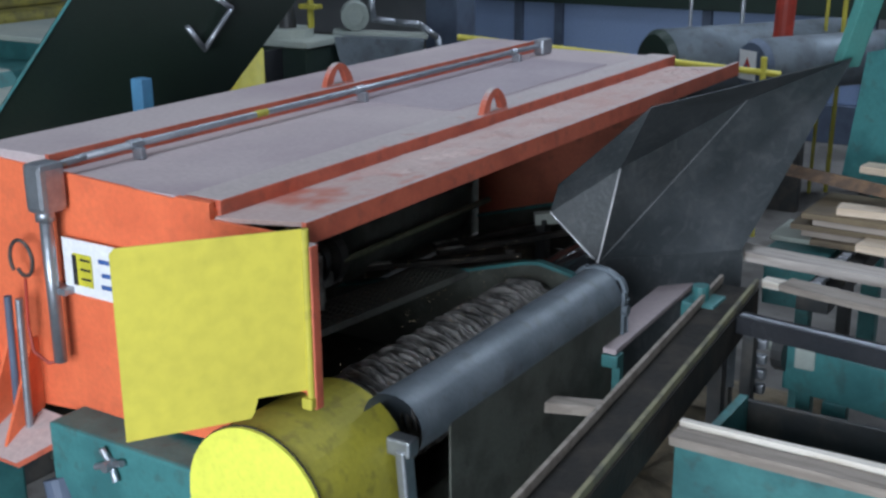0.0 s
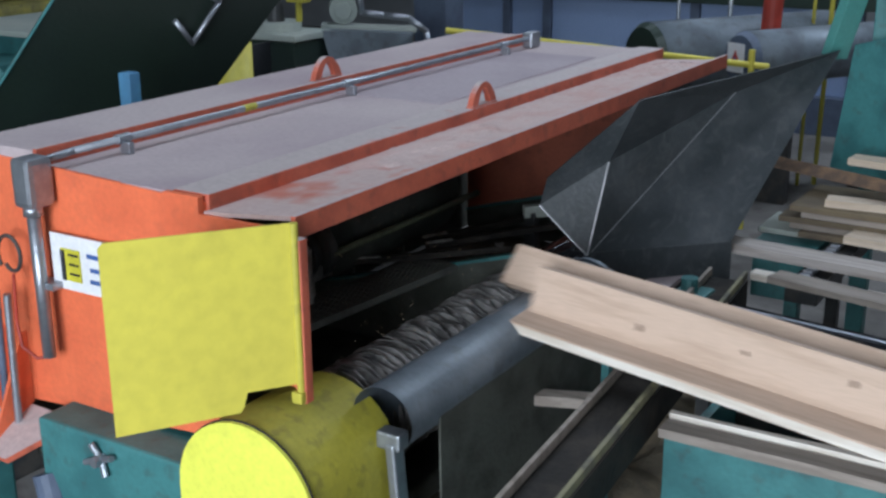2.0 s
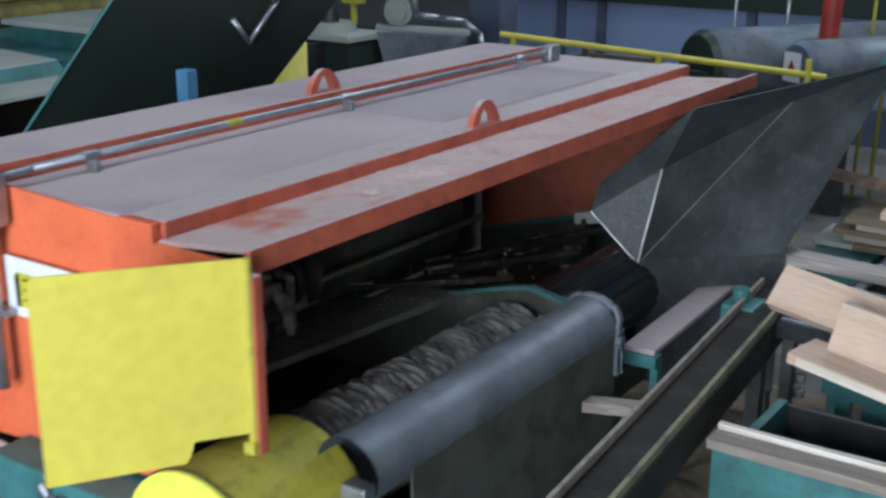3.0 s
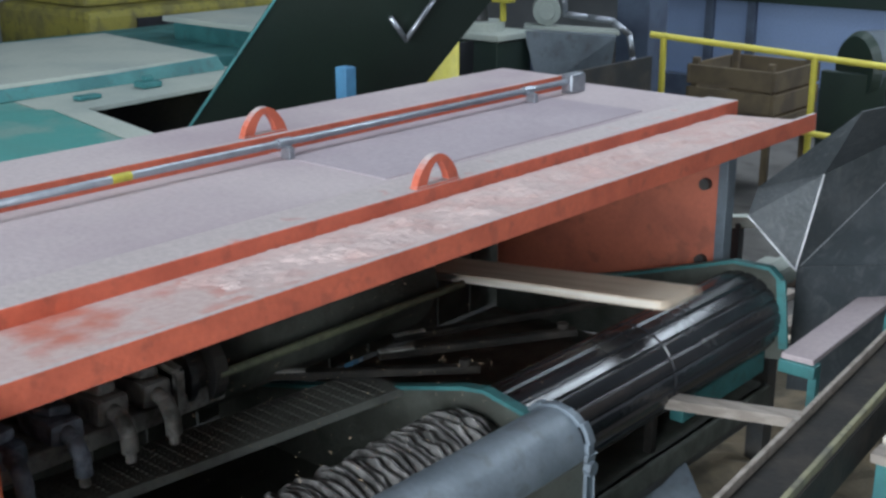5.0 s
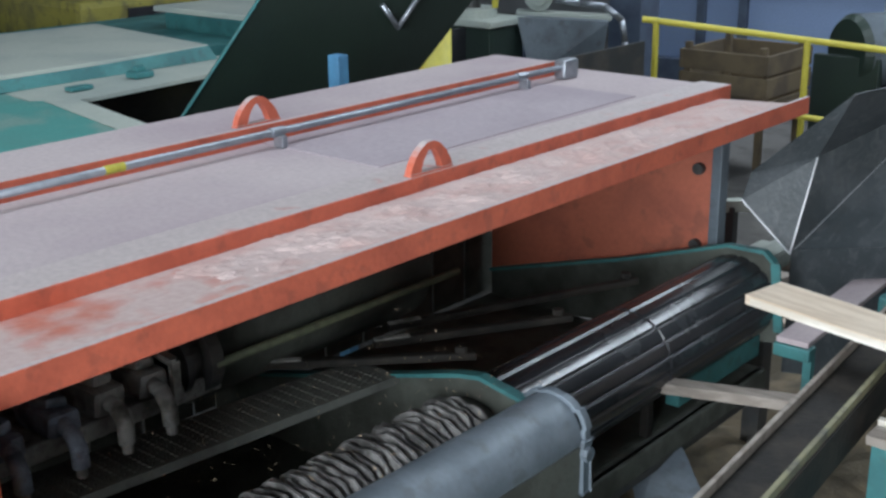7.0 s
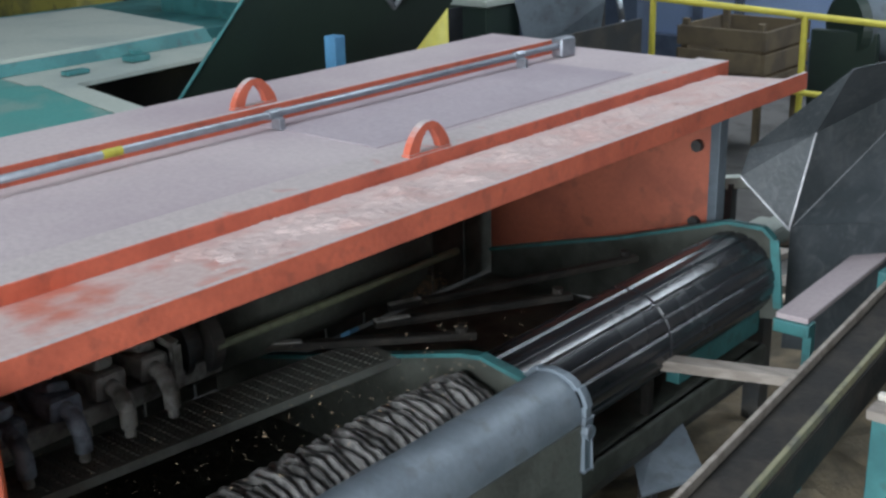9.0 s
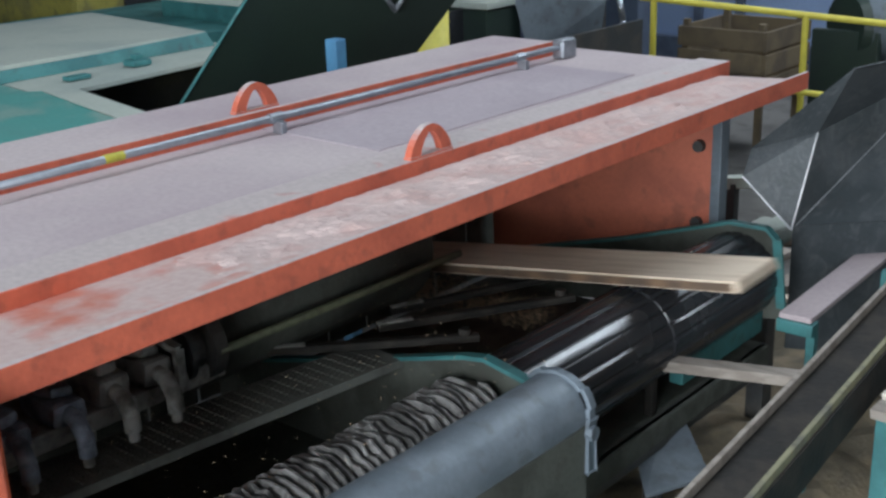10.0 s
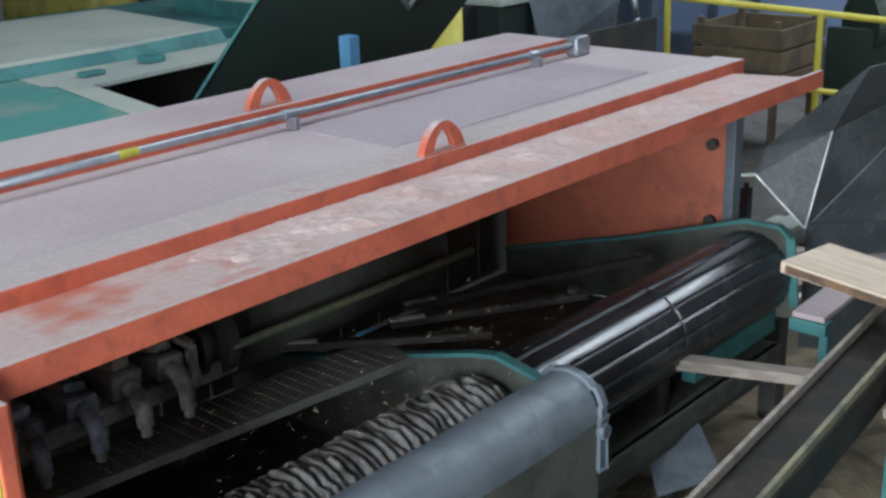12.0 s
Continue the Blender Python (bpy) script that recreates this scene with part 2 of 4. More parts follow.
box(bm, -4.5, -2.0, 9.0, 13.2, 6.0, 6.1)
box(bm, 1.8, 8.2, -7.3, 13.2, 6.0, 6.1)
box(bm, 0.0, 0.7, -7.3, 13.2, 6.0, 6.1)
box(bm, -2.0, 0.0, -7.3, -1.5, 6.0, 6.1)
box(bm, -2.0, 0.0, 3.5, 6.0, 6.0, 6.1)
box(bm, -1.5, 0.0, 6.0, 9.0, 6.0, 6.1)
box(bm, -2.0, 0.0, 9.0, 13.2, 6.0, 6.1)
box(bm, 0.7, 1.8, -7.3, 5.0, 6.0, 6.1)
box(bm, 0.7, 1.8, 9.0, 13.2, 6.0, 6.1)
structure("ceiling", bm, WALL, "grey hall roof with skylight openings")

# ---- sliding saw box ----
saw = thing("edger_saw_box", "orange dusty edger saw box on teal base, sliding on its frame", "sawmill machine")


def lug(x, y, z):
    bm = B()
    rings = []
    for i in range(17):
        a = math.pi * i / 16
        c, h = -math.cos(a) * (1.15 - 0.3 * math.sin(a)), math.sin(a) ** 0.9
        w = 0.012 + 0.006 * abs(math.cos(a))
        inner = (y + (0.056 - w) * c, z + (0.078 - w) * h - 0.002)
        outer = (y + (0.056 + w) * c, z + (0.078 + w * 0.6) * h - 0.002)
        rings.append([bm.verts.new((x + dx, *p)) for dx, p in ((-0.011, inner), (-0.011, outer), (0.011, outer), (0.011, inner))])
    for p, q in zip(rings, rings[1:]):
        for j in range(4):
            bm.faces.new((p[j], p[(j + 1) % 4], q[(j + 1) % 4], q[j]))
    bm.faces.new(rings[0][::-1])
    bm.faces.new(rings[-1])
    eye_ = part("lifting_lug", bm, ORANGE, saw, "orange steel lifting eye")
    part("lug_foot", box(B(), x - 0.014, x + 0.014, y - 0.085, y + 0.085, z - 0.002, z + 0.006, 0.002), ORANGE, eye_)
    return eye_


def build_saw_box():
    # top sheet and rails
    part("deck", box(B(), -1.02, -0.45, 0.03, 3.10, 1.490, 1.503, 0.003), DECK, saw, "sawdust covered steel top deck")
    bm = B()
    plate(bm, [(-0.98, 1.42, 1.506), (-0.50, 1.42, 1.506), (-0.50, 2.72, 1.506), (-0.98, 2.72, 1.506)], 0.003)
    part("deck_sheet", bm, DECK_SHEET, saw, "deck sheet painted darker for its weaker sheen")
    part("back_deck", box(B(), -1.30, -1.00, 0.03, 2.94, 1.500, 1.552, 0.004), DECK, saw)
    part("back_rail", box(B(), -1.002, -0.985, 0.032, 2.95, 1.500, 1.557, 0.003), ORANGE, saw, "orange angle rail along the deck")
    part("front_rail", box(B(), -0.455, -0.330, 0.03, 3.10, 1.440, 1.512, 0.005), ORANGE, saw, "orange box rail with dust on top")
    bm = B()
    plate(bm, [(-0.334, 0.012, 1.470), (-0.004, 0.012, 1.503), (-0.004, 2.94, 1.503), (-0.334, 3.02, 1.470)], 0.012)
    part("lip", bm, LIP, saw, "orange front lip heaped with sawdust")
    part("fascia", box(B(), -0.012, 0.002, -0.03, 3.03, 1.456, 1.515, 0.002), ORANGE, saw)
    # drifted chips on the lip
    random.seed(4)
    bm = B()
    nx, ny = 24, 260
    grid = {}
    for i in range(nx + 1):
        for j in range(ny + 1):
            x, y = -0.325 + 0.30 * i / nx, 0.52 + 2.40 * j / ny
            edge = min(i, nx - i) / nx
            h = max(0.0, noise.noise(Vector((x * 9, y * 7, 1.7))) * 0.010 + noise.noise(Vector((x * 40, y * 38, 9.7))) * 0.006 + 0.004)
            h += max(0.0, noise.noise(Vector((x * 16, y * 13, 4.1))) - 0.15) * 0.035 * max(0.0, 1 - abs(i / nx - 0.62) * 3)
            ends = min(1.0, max(0.0, (y - 0.50 + 0.22 * noise.noise(Vector((x * 7, y * 5, 3.3)))) / 0.30), max(0.0, (2.90 - y) / 0.06))
            z = 1.470 + 0.033 * (x + 0.334) / 0.33 + 0.001 + h * (0.25 + min(1, edge * 4)) * ends - 0.006 * (1 - ends)
            grid[i, j] = bm.verts.new((x + random.uniform(-0.004, 0.004), y + random.uniform(-0.005, 0.005), z))
    for i in range(nx):
        for j in range(ny):
            bm.faces.new((grid[i, j], grid[i + 1, j], grid[i + 1, j + 1], grid[i, j + 1]))
    tagged(part("sawdust_drift", bm, CHIPS, saw, "drifted pale sawdust and wood chips"), kind="stuff")
    lug(-0.348, 1.452, 1.512)
    lug(-1.035, 1.448, 1.552)
    # end plates
    bm = B()
    plate(bm, [(-1.30, 0.03, 0.74), (-0.33, 0.03, 0.82), (-0.33, 0.03, 1.49), (-1.30, 0.03, 1.53)], 0.012)
    part("end_plate", bm, ORANGE_CLEAN, saw, "bright orange painted end plate")
    bm = B()
    box(bm, -0.455, -0.330, 0.006, 0.029, 1.395, 1.510, 0.003)
    part("rail_end_block", bm, ORANGE_CLEAN, saw)
    part("lip_end", box(B(), -0.33, -0.03, 0.006, 0.02, 1.05, 1.465, 0.002), ORANGE_CLEAN, saw)
    part("corner_post", box(B(), -0.02, 0.014, -0.012, 0.018, 1.03, 1.455, 0.004), ORANGE, saw, "orange corner post")
    # far inner panel
    bm = B()
    plate(bm, [(-1.26, 2.87, 0.55), (-0.30, 2.97, 0.78), (-0.30, 2.97, 1.44), (-1.26, 2.87, 1.44)], 0.012)
    part("far_plate", bm, SHADED_ORANGE, saw, "orange inner end plate")
    part("far_plate_edge", box(B(), -0.30, -0.262, 2.93, 2.99, 0.80, 1.44, 0.004), GREY, saw)
    for z in (0.93, 1.22):
        bm = B()
        rod(bm, (-0.36, 2.958, z), (-0.36, 2.935, z), 0.022, 10)
        part("bolt", bm, DARK, saw)
    part("inner_back_wall", box(B(), -1.29, -1.27, 0.05, 3.0, 1.22, 1.49), DUSTY_DARK, saw)
    # conduit along the deck and down the end
    bm = B()
    tube(bm, [(-0.93, 0.0, 1.535), (-0.912, 0.10, 1.547), (-0.912, 2.85, 1.549)], 0.0115)
    part("conduit", bm, STEEL, saw, "galvanised conduit pipe", True)
    for y in (0.29, 1.418, 2.60):
        bm = B()
        rod(bm, (-0.912, y - 0.025, 1.548), (-0.912, y + 0.025, 1.548), 0.0155, 12)
        box(bm, -0.915, -0.875, y - 0.010, y + 0.010, 1.503, 1.540, 0.003)
        part("conduit_clamp", bm, STEEL, saw)
    bm = B()
    rod(bm, (-0.912, 0.83, 1.548), (-0.912, 0.89, 1.548), 0.0125, 12)
    part("yellow_tape", bm, YELLOW_WORN, saw, "band of yellow tape")
    part("junction_box", box(B(), -0.94, -0.885, 2.84, 2.93, 1.504, 1.578, 0.012), STEEL, saw)
    part("junction_box", box(B(), -0.975, -0.895, -0.075, 0.012, 1.41, 1.555, 0.018), STEEL, saw, "grey cast conduit junction box")
    bm = B()
    rod(bm, (-0.930, -0.03, 1.415), (-0.930, -0.03, 0.955), 0.0195, 14)
    rod(bm, (-0.930, -0.03, 1.415), (-0.930, -0.03, 1.385), 0.028, 14)
    part("drop_conduit", bm, STEEL, saw, "vertical galvanised conduit", True)
    part("conduit_strap", box(B(), -0.960, -0.880, -0.032, 0.018, 1.165, 1.185, 0.003), STEEL, saw)
    for x in (-1.135, -1.085):
        bm = B(); rod(bm, (x, -0.05, 0.70), (x + 0.02, -0.05, 1.13), 0.012, 10)
        part("thin_conduit", bm, BLUE_GREY if x < -1.1 else STEEL, saw)
    bm = B()
    tube(bm, [(-1.05, -0.03, 1.19), (-1.035, -0.05, 1.05), (-1.01, -0.06, 0.98), (-0.96, -0.05, 0.95), (-0.93, -0.03, 0.955)], 0.005, 8)
    part("red_cable", bm, RED, saw, "thin red cable")
    bm = B()
    loops = []
    for k in range(25):
        a = math.pi * (-0.75 + 2.0 * k / 24)
        c = Vector((math.cos(a), 0, math.sin(a)))
        mid = Vector((-1.06 + 0.045 * c.x, -0.02 - 0.0006 * k, 1.25 + 0.055 * c.z))
        loops.append([bm.verts.new(mid + (c * math.cos(b) + Vector((0, math.sin(b), 0))) * 0.006) for b in [math.pi * q / 4 for q in range(8)]])
    for p, q in zip(loops, loops[1:]):
        for n in range(8):
            bm.faces.new((p[n], p[(n + 1) % 8], q[(n + 1) % 8], q[n]))
    part("hose_loop", bm, DARK, saw, "coiled dark hose")
    # maker's plate
    sign = part("sign", box(B(), -0.915, -0.50, 0.005, 0.012, 1.165, 1.330, 0.001), SIGN_WHITE, saw, "white maker's sign with a yellow block mark")
    part("sign_mark", box(B(), -0.870, -0.795, 0.001, 0.004, 1.195, 1.290), SIGN_YELLOW, sign)
    bm = B()
    box(bm, -0.872, -0.855, -0.001, 0.003, 1.195, 1.285)
    part("sign_mark", bm, SIGN_BLACK, sign)
    for z in (1.215, 1.243, 1.272):
        part("sign_mark", box(B(), -0.838, -0.800, -0.002, 0.0005, z, z + 0.006), SIGN_BLACK, sign)
    for x0, x1, z in ((-0.765, -0.69, 1.275), (-0.755, -0.69, 1.235), (-0.76, -0.70, 1.20)):
        part("sign_bar", box(B(), x0, x1, 0.001, 0.004, z, z + 0.012), SIGN_BLUE, sign)
    # swung yellow guard door
    m = pose(0.0, -0.012, 0, 0, 0, math.degrees(math.atan2(-0.371, -0.256)) - 180)
    bm = B()
    pts = [(-0.452, 1.03), (-0.155, 1.035), (-0.145, 1.05), (-0.135, 1.085), (-0.005, 1.085), (-0.005, 1.497), (-0.44, 1.503), (-0.452, 1.49)]
    plate(bm, [(x, 0.0, z) for x, z in pts], 0.006)
    bm.transform(m)
    door = part("guard_door", bm, YELLOW, saw, "yellow sheet steel guard door, swung open")
    bm = B()
    rod(bm, (0.0, -0.014, 1.06), (0.0, -0.014, 1.497), 0.010, 10)
    part("hinge", bm, YELLOW_WORN, door, "orange-yellow hinge rod")
    part("hinge_foot", box(B(), -0.02, 0.012, -0.03, 0.0, 1.035, 1.065, 0.004), YELLOW_WORN, door)
    # feed roll: a core wound with a worn, broken ridge
    bm = B()
    rod(bm, (-0.13, 0.16, 0.80), (-0.13, 1.36, 0.80), 0.146, 40)
    part("screw_roll", bm, DARK, saw, "dark steel roll wound with a ridged coil", True)
    bm = B()
    turns, seg = 42, 40
    ring = []
    for i in range(turns * seg + 1):
        a = 2 * math.pi * i / seg
        wear = 0.9 * noise.noise(Vector((4.5 * math.cos(a), 4.5 * math.sin(a), i / seg * 2.3))) + 0.5 * noise.noise(Vector((11 * math.cos(a), 11 * math.sin(a), i / seg * 4.9)))
        top = 0.148 + 0.021 * min(1.0, max(0.12, 0.72 + wear))
        y = 0.19 + 1.15 * i / (turns * seg) + 0.0012 * noise.noise(Vector((3 * math.cos(a), 3 * math.sin(a), i / seg * 0.6)))
        ring.append([bm.verts.new((r * math.cos(a), y + dy, r * math.sin(a))) for r, dy in ((0.143, -0.0085), (top, -0.003), (top, 0.003), (0.143, 0.0085))])
    for a, b in zip(ring, ring[1:]):
        for j in range(3):
            bm.faces.new((a[j], a[j + 1], b[j + 1], b[j]))
    coil = part("coil", bm, COIL, saw, "worn bright ridged coil")
    coil.location = (-0.13, 0, 0.80)
    return coil


coil = build_saw_box()


END_FITTINGS = ("end_plate", "rail_end_block", "lip_end", "corner_post", "drop_conduit", "conduit_strap", "thin_conduit", "red_cable", "hose_loop", "sign", "guard_door",
                "base_panel", "base_post", "foot_plate", "gusset", "drive_guard", "drive_guard_face", "guard_seam", "hand_knob", "air_cylinder")


def build_rolls():
    # smooth rounded apron over the front roll
    bm = B()
    prof = [(0.02, 0.82)] + [(0.105 + 0.095 * math.cos(a), 0.925 + 0.095 * math.sin(a)) for a in [math.radians(200 - 12 * k) for k in range(20)]]
    rows = []
    for j in range(15):
        y = 0.16 + 1.23 * j / 14
        rows.append([bm.verts.new((x + 0.003 * noise.noise(Vector((x * 9, y * 5, z * 9))), y, z)) for x, z in prof])
    for a, b in zip(rows, rows[1:]):
        for i in range(len(prof) - 1):
            bm.faces.new((a[i], a[i + 1], b[i + 1], b[i]))
    part("apron", bm, APRON, saw, "smooth grey rounded sheet apron", True)
    # Lower sheet split off and coloured darker: shade below the round apron.
    bm = B()
    plate(bm, [(0.192, 0.30, 0.905), (0.196, 1.385, 0.905), (0.205, 1.385, 0.45), (0.195, 0.30, 0.40)], 0.006)
    part("apron_skirt", bm, DUSTY_DARK, saw, "hanging skirt sheet, darkened for the shade below the apron")
    bm = B()
    for k in range(16):
        a = math.radians(195 - 14.5 * k)
        r = 0.100 + 0.022 * noise.noise(Vector((k * 1.7, 0, 3)))
        c, s = math.cos(a), math.sin(a)
        bar(bm, (0.105 + r * c, 1.388, 0.925 + r * s), (0.105 + r * c, 1.414 + 0.022 * noise.noise(Vector((k, 5, 1))), 0.925 + r * s), 0.030, 0.014, 0.004, (c, 0, s))
    part("apron_rim", bm, GREY, saw, "ragged torn metal rim")
    bm = B()
    bar(bm, (0.202, 1.40, 0.90), (0.206, 1.395, 0.78), 0.014, 0.03, 0.005, (0, 1, 0))
    rod(bm, (0.198, 1.40, 0.885), (0.222, 1.40, 0.885), 0.02, 8)
    rough_up(bm, 0.006, 30)
    part("rim_bolt", bm, GREY, saw)
    # ribbed drum
    bm = B()
    rings = []
    for y, grow in ((1.44, 1), (2.146, 1), (2.150, 0), (2.158, 0), (2.162, 1), (2.862, 1)):
        ring = []
        for k in range(120):
            a = 2 * math.pi * k / 120
            r = 0.158 - (0.006 if not grow or k % 6 == 0 else 0.0)
            ring.append(bm.verts.new((r * math.cos(a), y, r * math.sin(a))))
        rings.append(ring)
    for p, q in zip(rings, rings[1:]):
        for k in range(120):
            bm.faces.new((p[k], p[(k + 1) % 120], q[(k + 1) % 120], q[k]))
    bm.faces.new(rings[0])
    bm.faces.new(rings[-1][::-1])
    drum = part("drum", bm, BLACK, saw, "glossy black ribbed feed drum")
    drum.location = (-0.145, 0, 0.797)
    # teal end plates round the rolls; oily faces darkened for their shaded side
    bm = B()
    plate(bm, [(-1.26, 2.88, 0.66), (-0.63, 2.88, 0.835), (-0.18, 2.88, 0.982), (-0.04, 2.88, 0.985), (0.0, 2.88, 0.95), (0.03, 2.88, 0.66), (-1.26, 2.88, 0.50)], 0.014)
    part("roll_end_plate", bm, DUSTY_DARK, saw, "oily roll bearing plate, face darkened as shaded")
    bm = B()
    plate(bm, [(-1.25, 1.395, 0.70), (-0.677, 1.395, 0.852), (-0.183, 1.395, 0.994), (-0.11, 1.395, 1.006), (0.04, 1.395, 0.978), (0.05, 1.395, 0.6), (-1.25, 1.395, 0.5)], 0.014)
    part("roll_end_plate", bm, DUSTY_DARK, saw, "oily roll bearing plate, face darkened as shaded")
    for y, pts in ((2.88, [(-1.26, 0.66), (-0.63, 0.835), (-0.18, 0.982), (-0.04, 0.985), (0.0, 0.95), (0.03, 0.70)]), (1.395, [(-1.25, 0.70), (-0.677, 0.852), (-0.183, 0.994), (-0.11, 1.006), (0.04, 0.978)])):
        bm = B()
        for (x0, z0), (x1, z1) in zip(pts, pts[1:]):
            bar(bm, (x0, y - 0.012, z0 + 0.002), (x1, y - 0.012, z1 + 0.002), 0.034, 0.012, 0.002, (0, 1, 0) if abs(z1 - z0) > abs(x1 - x0) else (0, 0, 1))
        part("plate_rim", bm, TEAL, saw, "worn teal flange of the bearing plate")
    part("drum_beam", box(B(), -0.085, -0.035, 2.30, 2.865, 0.60, 0.68, 0.005), TEAL, saw)
    # raised-lozenge tread plate beside the coil
    bm = B()
    plate(bm, [(-0.735, 0.08, 0.93), (-0.545, 0.08, 0.93), (-0.405, 1.38, 0.93), (-0.58, 1.38, 0.93)], 0.025)
    tread = part("feed_plate", bm, FEED, saw, "oily dark tread plate")
    bm = B()
    for i in range(9):
        for j in range(67):
            u, y = (i + 0.5 * (j % 2) + 0.3) / 9.6, 0.10 + 0.0188 * j
            f = (y - 0.08) / 1.30
            x = (-0.735 + 0.155 * f) * (1 - u) + (-0.545 + 0.14 * f) * u
            tilt = 0.005 if j % 2 else -0.005
            v = [bm.verts.new(c) for c in ((x - 0.006, y - tilt, 0.9305), (x, y - 0.003, 0.9305), (x + 0.006, y + tilt, 0.9305), (x, y + 0.003, 0.9305), (x, y, 0.9345))]
            for k in range(4):
                bm.faces.new((v[k], v[(k + 1) % 4], v[4]))
    tagged(part("tread_studs", bm, DUSTY_DARK, tread), kind="stuff")
    # arbor and dark drum inside
    # Strips added, not seen: they close the open back and keep it dark.
    for k in range(14):
        y = 0.12 + 0.20 * k
        part("curtain_strip", box(B(), -1.288, -1.281, y, y + 0.19, 0.562, 1.219), DUSTY_DARK, saw)
    # Pan added to fill the inside with dark, in place of shade.
    part("sump", box(B(), -1.26, 0.0, 0.12, 2.86, 0.48, 0.56, 0.01), DUSTY_DARK, saw, "dusty dark pan added to fill the shaded inside")
    # Coloured dark for the shade beneath the drum.
    part("inner_front_skirt", box(B(), -0.03, -0.01, 1.5, 2.86, 0.45, 0.56, 0.003), DARK, saw)
    bm = B()
    rod(bm, (-0.87, 0.95, 1.07), (-0.87, 1.82, 1.07), 0.20, 40)
    part("saw_arbor", bm, DUSTY_DARK, saw, "dark saw arbor drum", True)
    for p, q in (((-0.73, 1.16, 0.945), (-0.31, 1.60, 0.945)), ((-0.62, 1.50, 0.93), (-0.29, 2.05, 0.93)), ((-0.80, 1.75, 0.86), (-0.36, 2.55, 0.90))):
        bm = B()
        bar(bm, p, q, 0.034, 0.022, 0.005)
        rod(bm, (Vector(q) - Vector((0.03, 0.03, -0.010))), (Vector(q) - Vector((0.03, 0.03, -0.028))), 0.018, 10)
        hold = part("hold_down_bar", bm, GRIME, saw, "dark oily hold-down finger")
        bm = B()
        d = (Vector(q) - Vector(p)).normalized()
        bar(bm, Vector(p) + Vector((0, 0, 0.0125)), Vector(p) + d * 0.11 + Vector((0, 0, 0.0125)), 0.024, 0.004, 0.001)
        part("worn_tip", bm, CLAMP, hold, "bright scraped tip")
    bm = B()
    rod(bm, (-0.63, 0.92, 1.055), (-0.63, 1.90, 1.05), 0.012, 10)
    part("spray_pipe", bm, OLIVE, saw, "dull olive pipe", True)
    # guide clamps on their beam, with the arbor bearing
    part("clamp_rail", box(B(), -0.90, -0.66, 0.06, 0.96, 0.965, 1.015, 0.008), CLAMP, saw, "dusty pale guide beam")
    random.seed(7)
    for k, y in enumerate((0.16, 0.33, 0.48, 0.62, 0.75)):
        dx, h = random.uniform(-0.02, 0.02), random.uniform(0.05, 0.085)
        skin = (GREY_BLUE, GREY_BLUE, GREY_BLUE, CLAMP, CLAMP)[k]
        bm = B()
        box(bm, -0.80 + dx, -0.64 + dx, y - 0.045, y + 0.045, 1.016, 1.016 + h, 0.016)
        box(bm, -0.75 + dx, -0.67 + dx, y - 0.03, y + 0.03, 1.016 + h, 1.045 + h, 0.012)
        clamp = part("guide_clamp", rough_up(bm, 0.010, 14), skin, saw, "dusty steel saw guide clamp")
        bm = B()
        tube(bm, [(-0.66 + dx, y, 1.05), (-0.605 + dx, y - 0.005, 1.045), (-0.575 + dx, y - 0.008, 1.01), (-0.572 + dx, y - 0.008, 0.965)], 0.021, 12)
        part("clamp_arm", bm, skin, clamp, "worn bent clamp arm", True)
        bm = B()
        rod(bm, (-0.572 + dx, y - 0.008, 0.966), (-0.572 + dx, y - 0.008, 0.940), 0.014, 8)
        part("clamp_screw", bm, CLAMP, clamp, "worn steel clamp screw")
        bm = B()
        tube(bm, [(-0.71 + dx, y, 1.04 + h), (-0.72 + dx, y + 0.02, 1.07 + h), (-0.82 + dx, y + 0.05, 1.07), (-0.95, y + 0.07, 1.03)], 0.009, 8)
        part("clamp_hose", bm, DARK, clamp)
    bm = B()
    for y0, y1, r in ((0.84, 0.86, 0.085), (0.865, 0.90, 0.065), (0.905, 0.945, 0.10)):
        rod(bm, (-0.72, y0, 1.055), (-0.72, y1, 1.055), r, 24)
    part("arbor_bearing", bm, DARK, saw, "dark round arbor bearing")
    bm = B()
    for p, q in (((-0.64, 0.80, 1.0), (-0.64, 0.80, 1.10)), ((-0.64, 0.80, 1.10), (-0.80, 0.80, 1.12)), ((-0.80, 0.80, 1.12), (-0.80, 0.80, 1.0))):
        bar(bm, p, q, 0.018, 0.018, 0.003, (0, 1, 0))
    part("bearing_yoke", bm, CLAMP, saw, "square pale yoke bracket")
    # base
    part("base_panel", box(B(), -0.93, -0.34, -0.10, 0.10, 0.30, 0.79, 0.012), TEAL, saw, "teal painted base casting")
    part("base_post", box(B(), -1.32, -1.16, -0.16, -0.03, 0.0, 0.64, 0.01), TEAL, saw)
    bm = B()
    plate(bm, [(-1.36, -0.16, 0.655), (-1.02, -0.16, 0.655), (-0.88, 0.0, 0.75), (-1.30, 0.03, 0.74)], 0.02)
    part("foot_plate", bm, ORANGE, saw, "dusty orange foot plate with gussets")
    for x in (-1.30, -1.20, -1.10):
        bm = B()
        plate(bm, [(x, -0.13, 0.67), (x, 0.028, 0.75), (x, 0.028, 0.98), (x, 0.01, 0.98)], 0.012)
        part("gusset", bm, ORANGE_CLEAN, saw)
